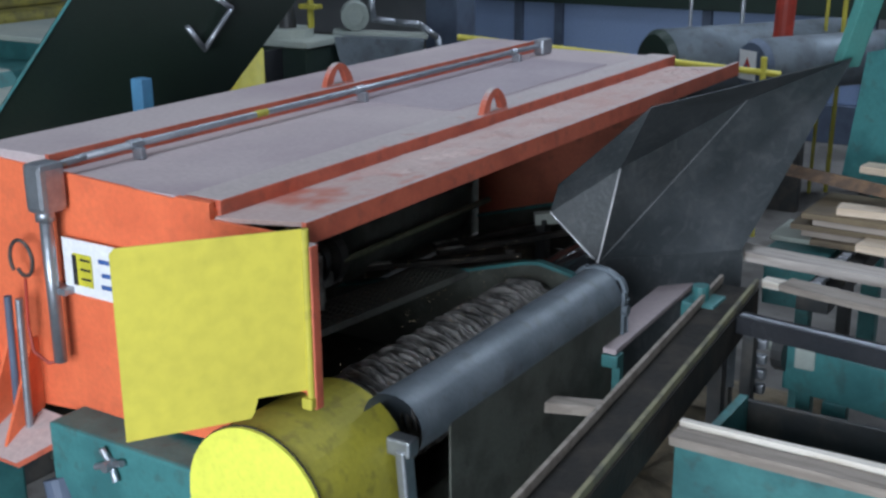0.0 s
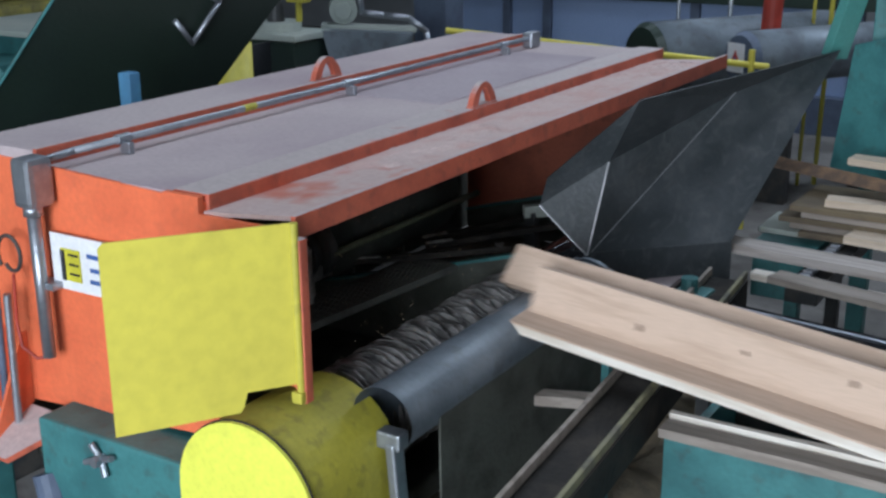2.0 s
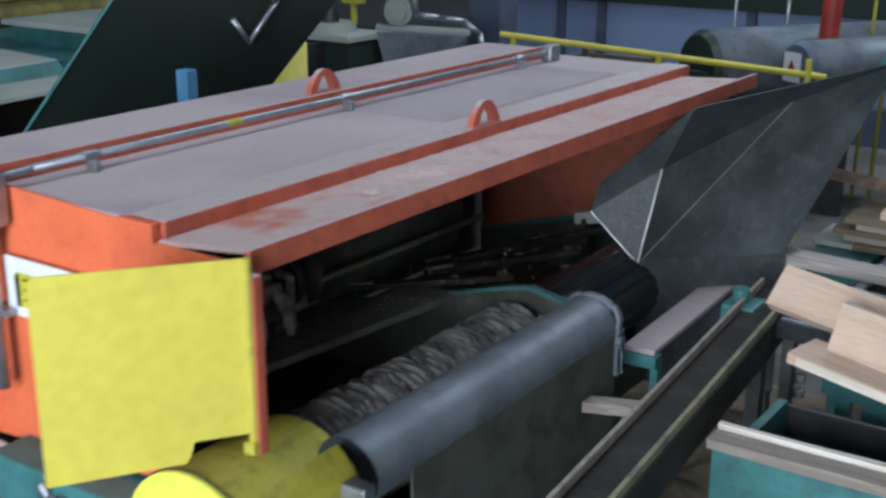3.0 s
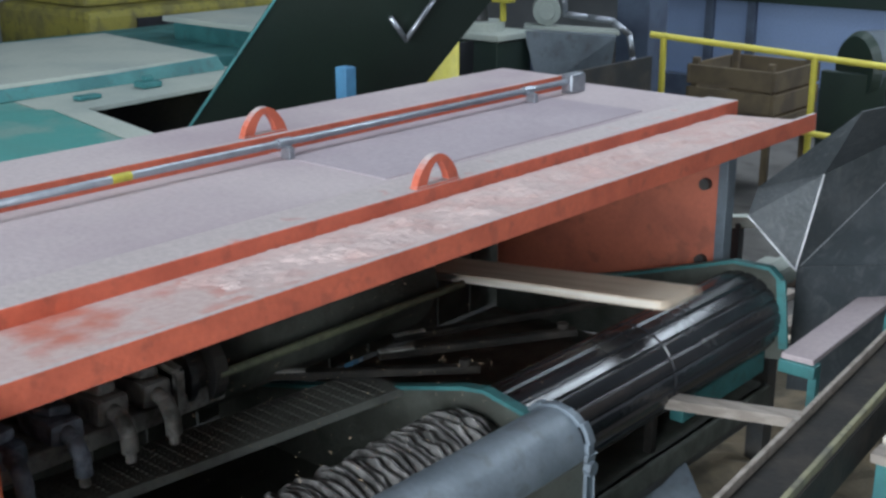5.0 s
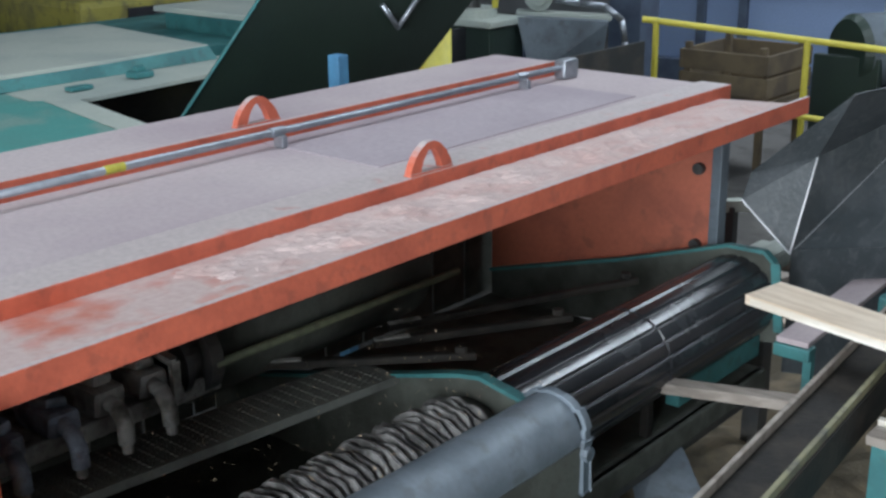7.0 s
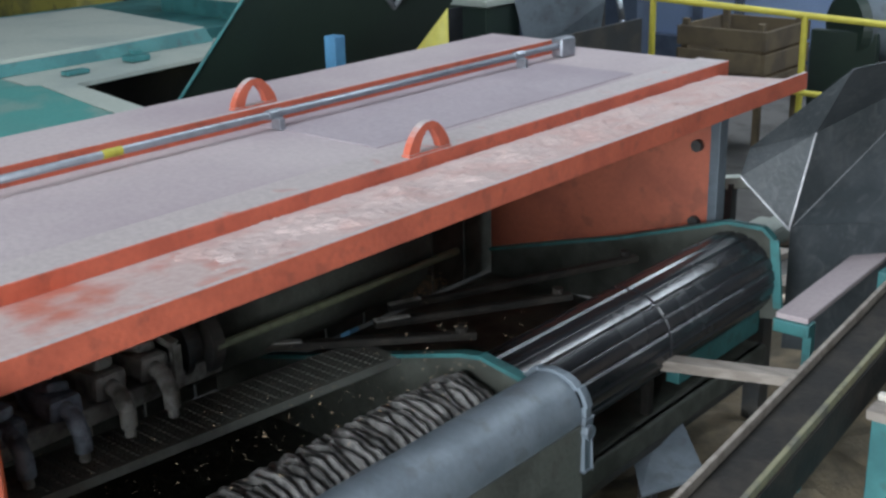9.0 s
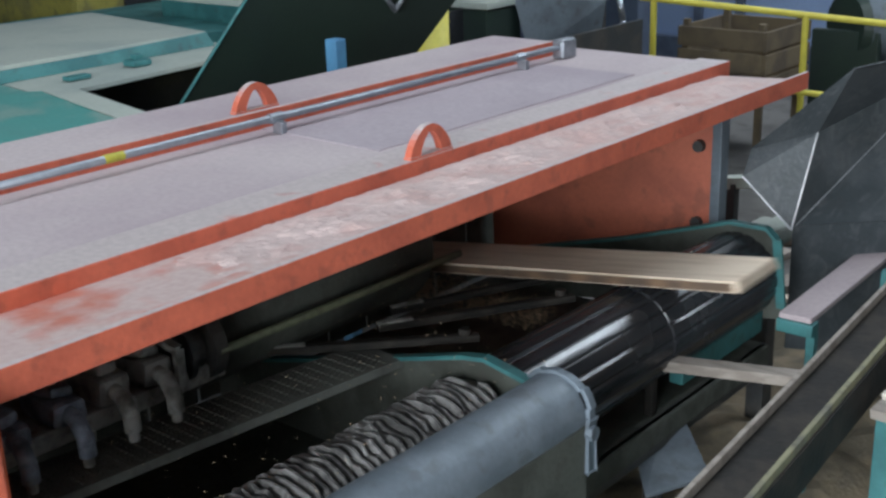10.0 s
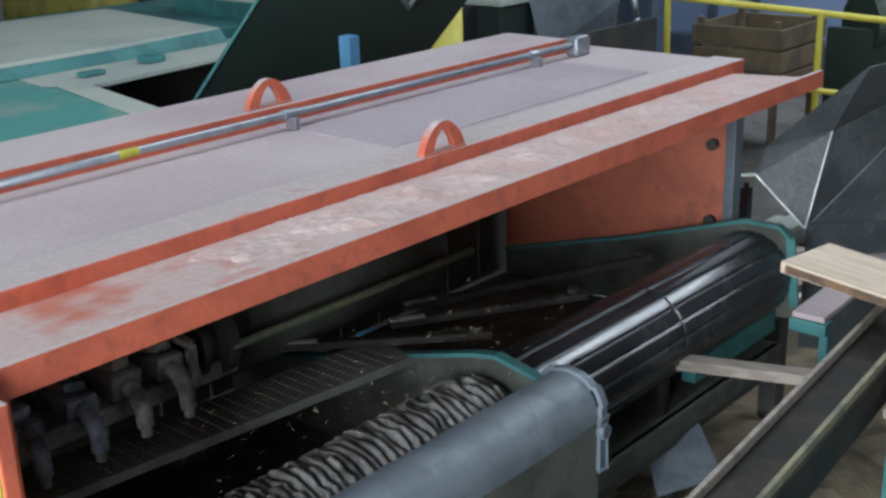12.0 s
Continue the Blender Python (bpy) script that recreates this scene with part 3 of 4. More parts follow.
    # rounded yellow drive guard; its flat face holds the light in a brighter yellow
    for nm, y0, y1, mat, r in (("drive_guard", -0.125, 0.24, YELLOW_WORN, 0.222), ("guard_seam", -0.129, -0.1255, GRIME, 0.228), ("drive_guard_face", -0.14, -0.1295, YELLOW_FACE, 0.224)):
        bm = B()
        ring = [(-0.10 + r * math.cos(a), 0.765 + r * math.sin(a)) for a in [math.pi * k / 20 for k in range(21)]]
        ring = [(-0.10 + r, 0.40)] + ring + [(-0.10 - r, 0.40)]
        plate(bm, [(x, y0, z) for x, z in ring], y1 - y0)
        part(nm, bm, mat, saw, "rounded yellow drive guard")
    bm = B()
    bar(bm, (0.135, 0.17, 0.87), (0.16, 0.17, 0.55), 0.05, 0.03, 0.008)
    box(bm, 0.09, 0.165, 0.15, 0.20, 0.85, 0.90, 0.008)
    part("roll_arm", bm, STEEL, saw, "worn bright steel roll arm")
    bm = B()
    for k in range(4):
        a = math.pi * k / 2 + 0.4
        rod(bm, (-0.66, -0.04, 0.70), (-0.66 + 0.06 * math.cos(a), -0.05, 0.70 + 0.05 * math.sin(a)), 0.010, 8)
    rod(bm, (-0.66, -0.02, 0.70), (-0.66, -0.07, 0.70), 0.016, 10)
    bm.transform(Matrix.Translation((0, -0.07, 0.03)))
    part("hand_knob", bm, STEEL, saw, "four-armed steel hand knob")
    bm = B()
    rod(bm, (-0.93, -0.08, 0.60), (-0.87, -0.10, 0.45), 0.05, 14)
    part("air_cylinder", bm, BLUE_GREY, saw)
    # the end fittings sit a little further in
    for ob in saw.children:
        if ob.name.split(".")[0] in END_FITTINGS:
            ob.location += Vector((-0.011, -0.007, 0.0))
        if ob.name.split(".")[0] in ("guard_door", "corner_post"):
            ob.location += Vector((0.032, -0.039, 0.013))
    return drum


drum = build_rolls()

# ---- shield chute beyond the drum ----
def build_shield():
    sh = thing("discharge_shield", "dark scuffed folded sheet metal discharge shield", "metal shield")
    t, lf, lu, u = (-0.052, 1.73, 0.918), (-0.242, 1.70, 1.098), (-0.245, 1.77, 1.188), (-0.033, 1.86, 1.258)
    far, right, low, top = (0.19, 2.60, 1.425), (0.45, 3.20, 1.54), (0.36, 2.15, 0.93), (0.10, 3.15, 1.475)
    peak = (0.105, 1.80, 1.512)
    for nm, pts in (("front_fold", [lf, t, u]), ("front_fold", [lf, u, lu]), ("side_fold", [t, far, u]), ("side_sheet", [t, low, right]), ("side_sheet", [t, right, far]),
                    ("top_sheet", [lu, u, peak]), ("top_sheet", [u, far, peak]), ("top_sheet", [far, right, peak])):
        bm = B()
        plate(bm, pts, 0.004)
        part(nm, bm, SHIELD, sh)
    for a, b, r in ((t, u, 0.0045), (lf, t, 0.0045), (t, far, 0.0025)):
        bm = B()
        rod(bm, a, b, r, 8)
        part("bright_edge", bm, BRIGHT_EDGE, sh, "bright bare folded edge")
    bm = B()
    plate(bm, [(-0.05, 1.735, 0.933), (0.36, 2.155, 0.928), (0.36, 2.155, 0.35), (-0.05, 1.735, 0.45)], 0.004)
    part("skirt", bm, SHIELD, sh)
    part("leg", box(B(), 0.2, 0.26, 2.4, 2.46, 0, 1.1, 0.005), DARK, sh)


build_shield()

# ---- trough conveyor ----
def build_trough():
    tr = thing("trough_conveyor", "narrow dark chute conveyor with worn edge rails", "conveyor")
    d = Vector((0.376 - 0.537, 1.887 - 0.05, 0)).normalized()
    a, b = Vector((0.545, -0.03, 0.89)) - d * 1.2, Vector((0.376, 1.887, 0.89))
    s = Vector((0.128, 0.0, 0))
    bm = B(); bar(bm, a + s * 0.5 + Vector((0, 0, -0.03)), b + s * 0.5 + Vector((0, 0, -0.03)), 0.118, 0.02, 0.003)
    part("belt", bm, GRIME, tr, "dark dirty belt")
    for k, m in ((0.0, WOOD_GREY), (1.0, EDGE_WORN)):
        bm = B(); bar(bm, a + s * k, b + s * k + d * 0.02 * k, 0.014, 0.03, 0.003)
        part("side_rail", bm, m, tr, "worn edge rail")
    for k in (0.0, 1.0):
        bm = B(); bar(bm, a + s * k * 1.08 + Vector((0, 0, -0.07)), b + s * k * 1.08 + Vector((0, 0, -0.07)), 0.008, 0.12, 0.002)
        part("side_plate", bm, GRIME, tr)
    for y in (0.3, 1.5):
        part("leg", box(B(), 0.48, 0.53, y, y + 0.05, 0, 0.8, 0.004), DARK, tr)


build_trough()
bm = B()
box(bm, 0.33, 0.45, 1.60, 1.74, 0.78, 0.88, 0.012)
rod(bm, (0.38, 1.66, 0.86), (0.38, 1.66, 0.93), 0.03, 12)
valve = thing("air_valve", "small teal cast valve beside the chute", "valve")
part("valve_body", bm, TEAL, valve)

# ---- right side decks ----
bin_ = thing("green_bin", "teal steel bin with timber edging", "bin")
part("front_panel", box(B(), 0.66, 2.2, 0.745, 0.775, 0.05, 0.775, 0.004), TEAL, bin_)
part("end_panel", box(B(), 0.66, 0.69, 0.78, 1.30, 0.05, 0.72, 0.004), TEAL, bin_)
# Dark panel and floor added to paint the unlit space under the deck.
part("back_panel", box(B(), 0.66, 2.2, 1.305, 1.325, 0.05, 0.70, 0.004), DARK, bin_, "dark inner panel standing in for shade under the deck")
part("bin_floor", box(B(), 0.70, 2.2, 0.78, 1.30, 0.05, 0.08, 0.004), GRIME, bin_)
for y, z, w, h, skin in ((0.765, 0.792, 0.075, 0.030, WOOD_GREY), (0.822, 0.80, 0.030, 0.045, SAP_WHITE)):
    bm = B()
    slab(bm, 1.55, w, h, 24, 0.010, 0.006, y * 9)
    bm.transform(Matrix.Translation((2.2, y, z - h / 2)))
    part("timber_edge", bm, skin, bin_, "pale split timber edging")

deck = thing("transfer_deck", "teal transfer deck frame with dark chain rails", "conveyor")
bm = B(); bar(bm, (0.555, 1.585, 0.85), (1.7, 1.44, 0.85), 0.06, 0.045, 0.008)
part("chain_rail", bm, BLACK, deck, "dark polished chain rail")
# Thin bright strip added as the polished rail's highlight.
bm = B(); bar(bm, (0.555, 1.585, 0.876), (1.7, 1.44, 0.876), 0.022, 0.006, 0.002)
part("wear_strip", bm, STEEL, deck, "thin bright strip standing in for the rail's highlight")
bm = B(); bar(bm, (0.70, 1.70, 0.69), (1.8, 1.45, 0.69), 0.06, 0.15, 0.006)
part("beam", bm, TEAL, deck)
part("post", box(B(), 0.84, 0.92, 1.62, 1.67, 0.0, 0.61, 0.005), TEAL, deck)
part("post", box(B(), 0.575, 0.615, 1.55, 1.60, 0.0, 0.82, 0.005), DARK, deck)


def still_board(place, length, width, thick, mat, label, seed=1.0, wane=0.0):
    e = B()
    slab(e, length, width, thick, 12, 0.006, wane, seed)
    ob = part("board", e, mat)
    tagged(ob, label, "board", "boards on the transfer deck")
    ob.matrix_world = place
    return ob


def along(p, q, roll=0):
    """A pose whose +x runs from q to p, at p."""
    p, q = Vector(p), Vector(q)
    x = (p - q).normalized()
    y = Vector((0, 0, 1)).cross(x).normalized()
    z = x.cross(y)
    m = Matrix((x, y, z)).transposed().to_4x4()
    m.translation = p
    return m @ pose(0, 0, 0, roll)


stack = thing("timber_stack", "stack of weathered boards on the transfer deck", "timber stack")
for k in range(5):
    bm = B(); box(bm, 0.42, 1.7, 2.55, 2.95, 0.87 + 0.026 * k, 0.894 + 0.026 * k, 0.004, pose(0, 0.02 * (k % 2), 0, 0, 0, -2 + (k % 3)))
    part("stacked_board", bm, WOOD_GREY if k % 2 else CRATE, stack)
still_board(along((0.19, 2.27, 0.87), (1.6, 2.13, 0.87)), 1.6, 0.12, 0.035, WOOD_DUSTY, "grey weathered board lying across the deck")
still_board(along((0.51, 1.965, 0.862), (1.7, 1.86, 0.862)), 1.3, 0.05, 0.03, SAP_WHITE, "pale sawn batten lying on the deck", 3.0)
still_board(along((0.069, 3.016, 1.050), (0.774, 2.701, 1.060), 15), 1.5, 0.11, 0.05, BARK, "bark-covered brown slab lying on the pile", 5.0, 0.03)
still_board(along((0.592, 2.619, 1.000), (0.794, 2.638, 1.000)), 1.4, 0.10, 0.03, WOOD_PALE, "pale split board lying on the pile", 6.0)

# ---- green machine behind ----
gm = thing("green_machine", "teal painted machine with dusty pale covers and open hatch", "sawmill machine")
Z = 1.30
def quad(name, pts, mat, label="", thick=0.02):
    bm = B()
    plate(bm, pts, thick)
    return part(name, bm, mat, gm, label)


quad("teal_cover", [(-3.40, -2.2, Z), (-2.05, -2.2, Z), (-2.05, 0.53, Z), (-2.156, 0.548, Z), (-2.995, 0.71, Z), (-3.15, 0.55, Z), (-3.40, 0.58, Z)], TEAL_DUSTY, "dusty teal cover sheet")
quad("hatch_border", [(-2.10, 0.40, Z + 0.006), (-2.10, 0.535, Z + 0.006), (-2.995, 0.705, Z + 0.006), (-3.08, 0.59, Z + 0.006)], PALE, "dusty pale border strip", 0.004)
quad("hatch_sill", [(-2.995, 0.716, Z), (-3.08, 1.506, Z), (-3.30, 2.6, Z), (-3.55, 2.6, Z), (-3.408, 0.59, Z), (-3.15, 0.56, Z)], PALE, "dusty pale hatch sill")
quad("pale_cover", [(-3.43, -1.6, Z + 0.08), (-3.43, 0.63, Z + 0.08), (-3.446, 1.805, Z + 0.08), (-4.73, 1.96, Z + 0.08), (-4.95, -1.6, Z + 0.08)], PALE, "pale dusty cover sheet")
quad("cover_edge", [(-3.43, -1.6, Z + 0.075), (-3.405, -1.6, Z + 0.002), (-3.418, 1.84, Z + 0.002), (-3.446, 1.81, Z + 0.075)], TEAL, "", 0.01)
part("body", box(B(), -5.4, -2.1, -2.2, 0.45, 0, Z - 0.03), TEAL, gm)
part("body", box(B(), -5.6, -4.0, 0.45, 4.0, 0, Z - 0.03), TEAL, gm)
# Added dark sheet hides the teal body, painting shade under the saw box.
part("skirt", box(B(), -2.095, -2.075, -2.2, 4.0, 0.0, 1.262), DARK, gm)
# Black walls and dark floor put the hatch's inner shade into colour.
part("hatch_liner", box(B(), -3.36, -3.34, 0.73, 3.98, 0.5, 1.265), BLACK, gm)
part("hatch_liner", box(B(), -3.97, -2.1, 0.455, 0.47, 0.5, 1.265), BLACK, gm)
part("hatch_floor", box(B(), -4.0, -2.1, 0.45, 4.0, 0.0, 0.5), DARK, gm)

lid = thing("hatch_lid", "dark green steel hatch lid standing open", "hatch lid")
bl, br = Vector((-1.93, 0.42, 1.34)), Vector((-1.76, 1.60, 1.36))
up = Vector((0.17, 0.33, 0.51))
bm = B()
plate(bm, [bl - up * 0.1, bl + (br - bl) * 0.93 - up * 0.1, bl + (br - bl) * 1.10 + up * 1.7, bl + up * 1.7 + (br - bl) * 0.03], 0.012)
part("lid_sheet", bm, LID, lid)

hall_rail = thing("guard_rail", "yellow painted tubular safety railing", "railing")
bm = B(); rod(bm, (-2.44, 4.56, 1.31), (-0.54, 5.45, 1.09), 0.021, 12)
part("top_rail", bm, YELLOW, hall_rail)
bm = B(); rod(bm, (-2.44, 4.48, 0.84), (-0.54, 5.35, 0.62), 0.019, 12)
part("mid_rail", bm, YELLOW, hall_rail)
for p in ((-2.36, 4.6), (-1.496, 5.0), (-0.64, 5.4)):
    bm = B(); rod(bm, (p[0], p[1], 0.0), (p[0], p[1], 1.31 if p[0] < -2 else 1.2), 0.021, 12)
    part("post", bm, YELLOW, hall_rail)


# ---- lid fittings ----
n_lid = (br - bl).cross(up).normalized()
if n_lid.x < 0:
    n_lid = -n_lid


def on_lid(u, v, w=0.0):
    """A place on the lid: u along its foot, v up it, w off its face."""
    return bl + (br - bl) * u + up * v + n_lid * w


bm = B()
tube(bm, [on_lid(0.555, 0.78, 0.01), on_lid(0.68, 0.59, 0.03), on_lid(0.69, 0.90, 0.03), on_lid(0.60, 0.99, 0.01)], 0.011)
part("handle", bm, STEEL, lid, "bent grey steel rod handle", True)
bm = B()
bar(bm, on_lid(-0.004, -0.1, 0.004), on_lid(0.026, 1.7, 0.004), 0.008, 0.010, 0.002)
part("lid_edge", bm, TEAL, lid, "worn pale edge of the lid")
part("hinge_mount", box(B(), -2.02, -1.95, 0.46, 1.5, 0.0, 1.28, 0.01), DARK, lid)

post = thing("blue_post", "blue painted steel stop post", "post")
part("post_tube", box(B(), -1.575, -1.517, 0.90, 0.955, 0.0, 1.608, 0.006), BLUE, post)
col = thing("yellow_bollard", "thick yellow painted steel bollard", "bollard")
bm = B(); rod(bm, (-2.30, 2.32, 0.0), (-2.30, 2.32, 1.50), 0.10, 24)
part("bollard_tube", bm, YELLOW, col, "", True)
part("bollard_base", box(B(), -2.45, -2.15, 2.17, 2.47, 0.0, 0.02, 0.004), YELLOW_WORN, col)

# ---- machines behind ----
gb = thing("green_cabinet", "teal cabinet with dusty pale top", "cabinet")
part("cabinet_body", box(B(), -4.9, -4.0, 2.6, 3.6, 0, 1.38, 0.01), TEAL, gb)
part("cabinet_top", box(B(), -4.95, -3.95, 2.55, 3.65, 1.384, 1.42, 0.008), PALE, gb, "dusty pale top sheet")
ym = thing("yellow_machine", "dirty yellow machine casing far behind", "sawmill machine")
part("casing", box(B(), -7.2, -5.9, 2.6, 4.6, 0.0, 1.38, 0.06), OLD_YELLOW, ym)
part("cover", box(B(), -7.0, -6.1, 2.7, 4.4, 1.384, 1.50, 0.03), OLD_YELLOW, ym)
part("panel", box(B(), -5.898, -5.88, 3.0, 3.5, 1.15, 1.30, 0.004), SIGN_BLACK, ym)
gm2 = thing("green_machine_far", "teal machine with pale cover far behind", "sawmill machine")
part("far_body", box(B(), -8.2, -5.7, -1.5, 1.4, 0.0, 1.30, 0.02), TEAL, gm2)
part("far_cover", box(B(), -8.1, -5.8, -1.4, 1.3, 1.304, 1.40, 0.02), PALE, gm2)
latch = B()
box(latch, -3.30, -3.21, 1.17, 1.28, 1.304, 1.335, 0.008)
box(latch, -3.275, -3.235, 1.20, 1.25, 1.336, 1.36, 0.005)
part("latch", latch, TEAL, gm)
part("latch", box(B(), -3.22, -3.16, 0.78, 0.90, 1.304, 1.325, 0.006), TEAL, gm)

bench = thing("work_bench", "dusty bench with a dark body below its top", "workbench")
part("bench_top", box(B(), -3.75, -3.12, 3.82, 4.22, 1.27, 1.315, 0.01, pose(0, 0, 0)), PALE, bench)
# Dark green block from the floor up to the pale top.
part("bench_front", box(B(), -3.70, -3.14, 3.84, 4.20, 0.0, 1.265, 0.01), DARK_GREEN, bench)
pump = thing("vacuum_motor", "small dark machine on round pale base", "motor")
bm = B(); rod(bm, (-3.42, 4.0, 1.316), (-3.42, 4.0, 1.375), 0.17, 24)
part("round_base", bm, PALE, pump)
bm = B(); rod(bm, (-3.42, 4.0, 1.376), (-3.42, 4.0, 1.60), 0.06, 16, 0.035)
part("motor_body", bm, DARK, pump)
bm = B(); rod(bm, (-3.27, 4.06, 1.376), (-3.27, 4.06, 1.56), 0.022, 10); box(bm, -3.34, -3.20, 4.02, 4.10, 1.50, 1.53, 0.004)
part("stand", bm, YELLOW_WORN, pump)

hop = thing("grey_hopper", "dusty grey hopper with round fan and curved pipe", "hopper")
bm = B()
plate(bm, [(-3.30, 4.36, 1.30), (-2.80, 4.70, 1.27), (-2.86, 4.70, 0.90), (-3.2, 4.40, 0.90)], 0.30)
part("hopper_body", bm, GREY, hop)
bm = B(); bar(bm, (-3.32, 4.36, 1.315), (-2.78, 4.72, 1.28), 0.16, 0.03, 0.006)
part("hopper_rim", bm, PALE, hop)
bm = B(); rod(bm, (-3.24, 4.50, 1.43), (-3.16, 4.40, 1.42), 0.095, 24)
rod(bm, (-3.16, 4.40, 1.42), (-3.15, 4.385, 1.42), 0.055, 20)
part("fan_housing", bm, PALE, hop)
bm = B()
tube(bm, [(-3.1, 4.50, 1.56), (-3.08, 4.50, 1.40), (-2.95, 4.58, 1.38), (-2.80, 4.66, 1.36), (-2.70, 4.72, 1.27), (-2.68, 4.74, 1.12), (-2.68, 4.74, 0.7)], 0.022)
part("pipe", bm, STEEL, hop, "curved grey pipe", True)
part("leg", box(B(), -3.1, -3.0, 4.55, 4.65, 0, 0.9, 0.004), DARK, hop)
pillar = thing("steel_pillar", "blue-grey painted steel pillar", "pillar")
part("pillar_shaft", box(B(), -3.21, -2.93, 5.34, 5.60, 0.0, 6.0, 0.01), BLUE_GREY, pillar)

crate = thing("wooden_crate", "open brown slatted wooden crate", "crate")
for k in range(3):
    z = 0.50 + 0.165 * k
    part("slat", box(B(), -2.72, -2.06, 5.60, 5.625, z, z + 0.14, 0.004), CRATE, crate)
    part("slat", box(B(), -2.72, -2.06, 6.30, 6.325, z, z + 0.14, 0.004), CRATE, crate)
    part("slat", box(B(), -2.745, -2.721, 5.60, 6.325, z, z + 0.14, 0.004), CRATE, crate)
    part("slat", box(B(), -2.058, -2.034, 5.60, 6.325, z, z + 0.14, 0.004), CRATE, crate)
for x, y in ((-2.70, 5.64), (-2.10, 5.64), (-2.70, 6.26), (-2.10, 6.26)):
    part("corner_post", box(B(), x - 0.02, x + 0.03, y - 0.012, y + 0.03, 0.0, 1.02, 0.003), CRATE, crate)
part("crate_floor", box(B(), -2.66, -2.08, 5.66, 6.25, 0.45, 0.48, 0.003), CRATE, crate)

for cx, cy, cz, r, nm in ((-1.50, 5.75, 1.04, 0.255, "dark grey horizontal tank with domed green end"), (-0.85, 5.92, 1.06, 0.19, "dark grey horizontal tank with a blue end")):
    tk = thing("air_tank", nm, "tank", "tanks behind the railing")
    ax = Vector((0.55, 0.83, 0))
    c = Vector((cx, cy, cz))
    bm = B(); rod(bm, c, c + ax * 1.6, r, 32)
    part("tank_shell", bm, GREY, tk, "", True)
    bm = B(); rod(bm, c - ax * 0.05, c - ax * 0.001, r * 0.86, 32, r)
    part("tank_end", bm, DARK_GREEN if r > 0.2 else BLUE_GREY, tk)
    for d in (0.3, 1.2):
        q = c + ax * d
        part("saddle", box(B(), q.x - 0.12, q.x + 0.12, q.y - 0.04, q.y + 0.04, 0, cz - r * 0.9, 0.005), DARK, tk)
    if r > 0.2:
        part("tank_stand", box(B(), cx - 0.22, cx + 0.24, cy - 0.13, cy - 0.06, 0.0, cz - 0.02, 0.006), DARK_GREEN, tk, "dark green sheet stand")
    if r < 0.2:
        sg = B(); box(sg, -0.085, 0.085, -0.004, 0.0, -0.10, 0.10)
        side = Vector((0.86, -0.51, 0)).normalized()
        mm = Matrix((side, Vector((0, 0, 1)).cross(side), Vector((0, 0, 1)))).transposed().to_4x4()
        mm.translation = c - ax * 0.058 + Vector((-0.02, 0, 0.01))
        sg.transform(mm)
        sign2 = part("warning_sign", sg, SIGN_WHITE, tk, "white sign with a red and blue triangle")
        tr = B(); plate(tr, [(-0.055, -0.008, -0.055), (0.055, -0.008, -0.055), (0.0, -0.008, 0.055)], 0.002); tr.transform(mm)
        part("triangle", tr, RED, sign2)
        tr = B(); plate(tr, [(-0.03, -0.012, -0.05), (0.03, -0.012, -0.05), (0.0, -0.012, 0.01)], 0.002); tr.transform(mm)
        part("triangle", tr, SIGN_BLUE, sign2)
pipe = thing("red_pipe", "red painted vertical pipe behind the tanks", "pipe")
bm = B(); rod(bm, (-0.85, 6.3, 0.0), (-0.75, 6.35, 3.0), 0.07, 16)
part("pipe_run", bm, RED, pipe)
for k, x in enumerate((-1.62, -1.25, -0.65, -0.55)):
    h = thing("hanging_pipe", "thin grey pipe running up the hall", "pipe", "thin pipes")
    bm = B(); rod(bm, (x, 6.55 + 0.1 * k, 0.0), (x + 0.06, 6.6 + 0.1 * k, 4.0), 0.014 + 0.004 * (k % 2), 8)
    part("pipe_run", bm, STEEL if k < 2 else YELLOW_WORN, h)

# windowed partition far behind
part_wall = thing("partition", "dark framed partition with pale blue panels", "partition wall")
for x0, x1 in ((-5.2, -4.32), (-4.22, -3.86), (-3.76, -2.3), (-2.2, -0.8)):
    part("panel", box(B(), x0, x1, 8.7, 8.72, 0.35, 1.12, 0.003, pose(0, 0, 0)), GLASS_BLUE, part_wall, "pale blue wall panel")
for x in (-5.25, -4.27, -3.81, -2.25, -0.75):
    part("mullion", box(B(), x - 0.045, x + 0.045, 8.66, 8.74, 0.0, 1.6, 0.004), BLUE_GREY, part_wall)
part("header", box(B(), -8.0, 1.0, 8.63, 8.76, 1.125, 1.36, 0.006), DARK_GREEN, part_wall)
part("plinth", box(B(), -8.0, 1.0, 8.62, 8.77, 0.0, 0.345, 0.006), BLUE_GREY, part_wall)
part("upper_sheet", box(B(), -8.0, 1.0, 8.70, 8.74, 1.362, 3.4, 0.006), WALL, part_wall)

# debris heap and pallets seen past the far end
random.seed(11)
for k in range(22):
    x, y = random.uniform(-1.6, -0.3), random.uniform(2.4, 4.2)
    z = random.uniform(0.02, 0.35)
    bm = B()
    slab(bm, random.uniform(0.4, 1.1), random.uniform(0.05, 0.12), random.uniform(0.02, 0.05), 6, 0.01, 0.01, k * 1.3)
    ob = part("offcut", bm, (WOOD_GREY, YELLOW_WORN, CRATE, WOOD_PALE)[k % 4] if k % 4 != 1 else CRATE)
    tagged(ob, "dusty timber offcut lying in a heap", "offcut", "timber offcuts on the floor")
    ob.matrix_world = pose(x, y, 0.001 + 0.0005 * k, 0, 0, random.uniform(0, 180))
frm = thing("roll_case_frame", "dusty steel roll case frame past the saw box", "steel frame")
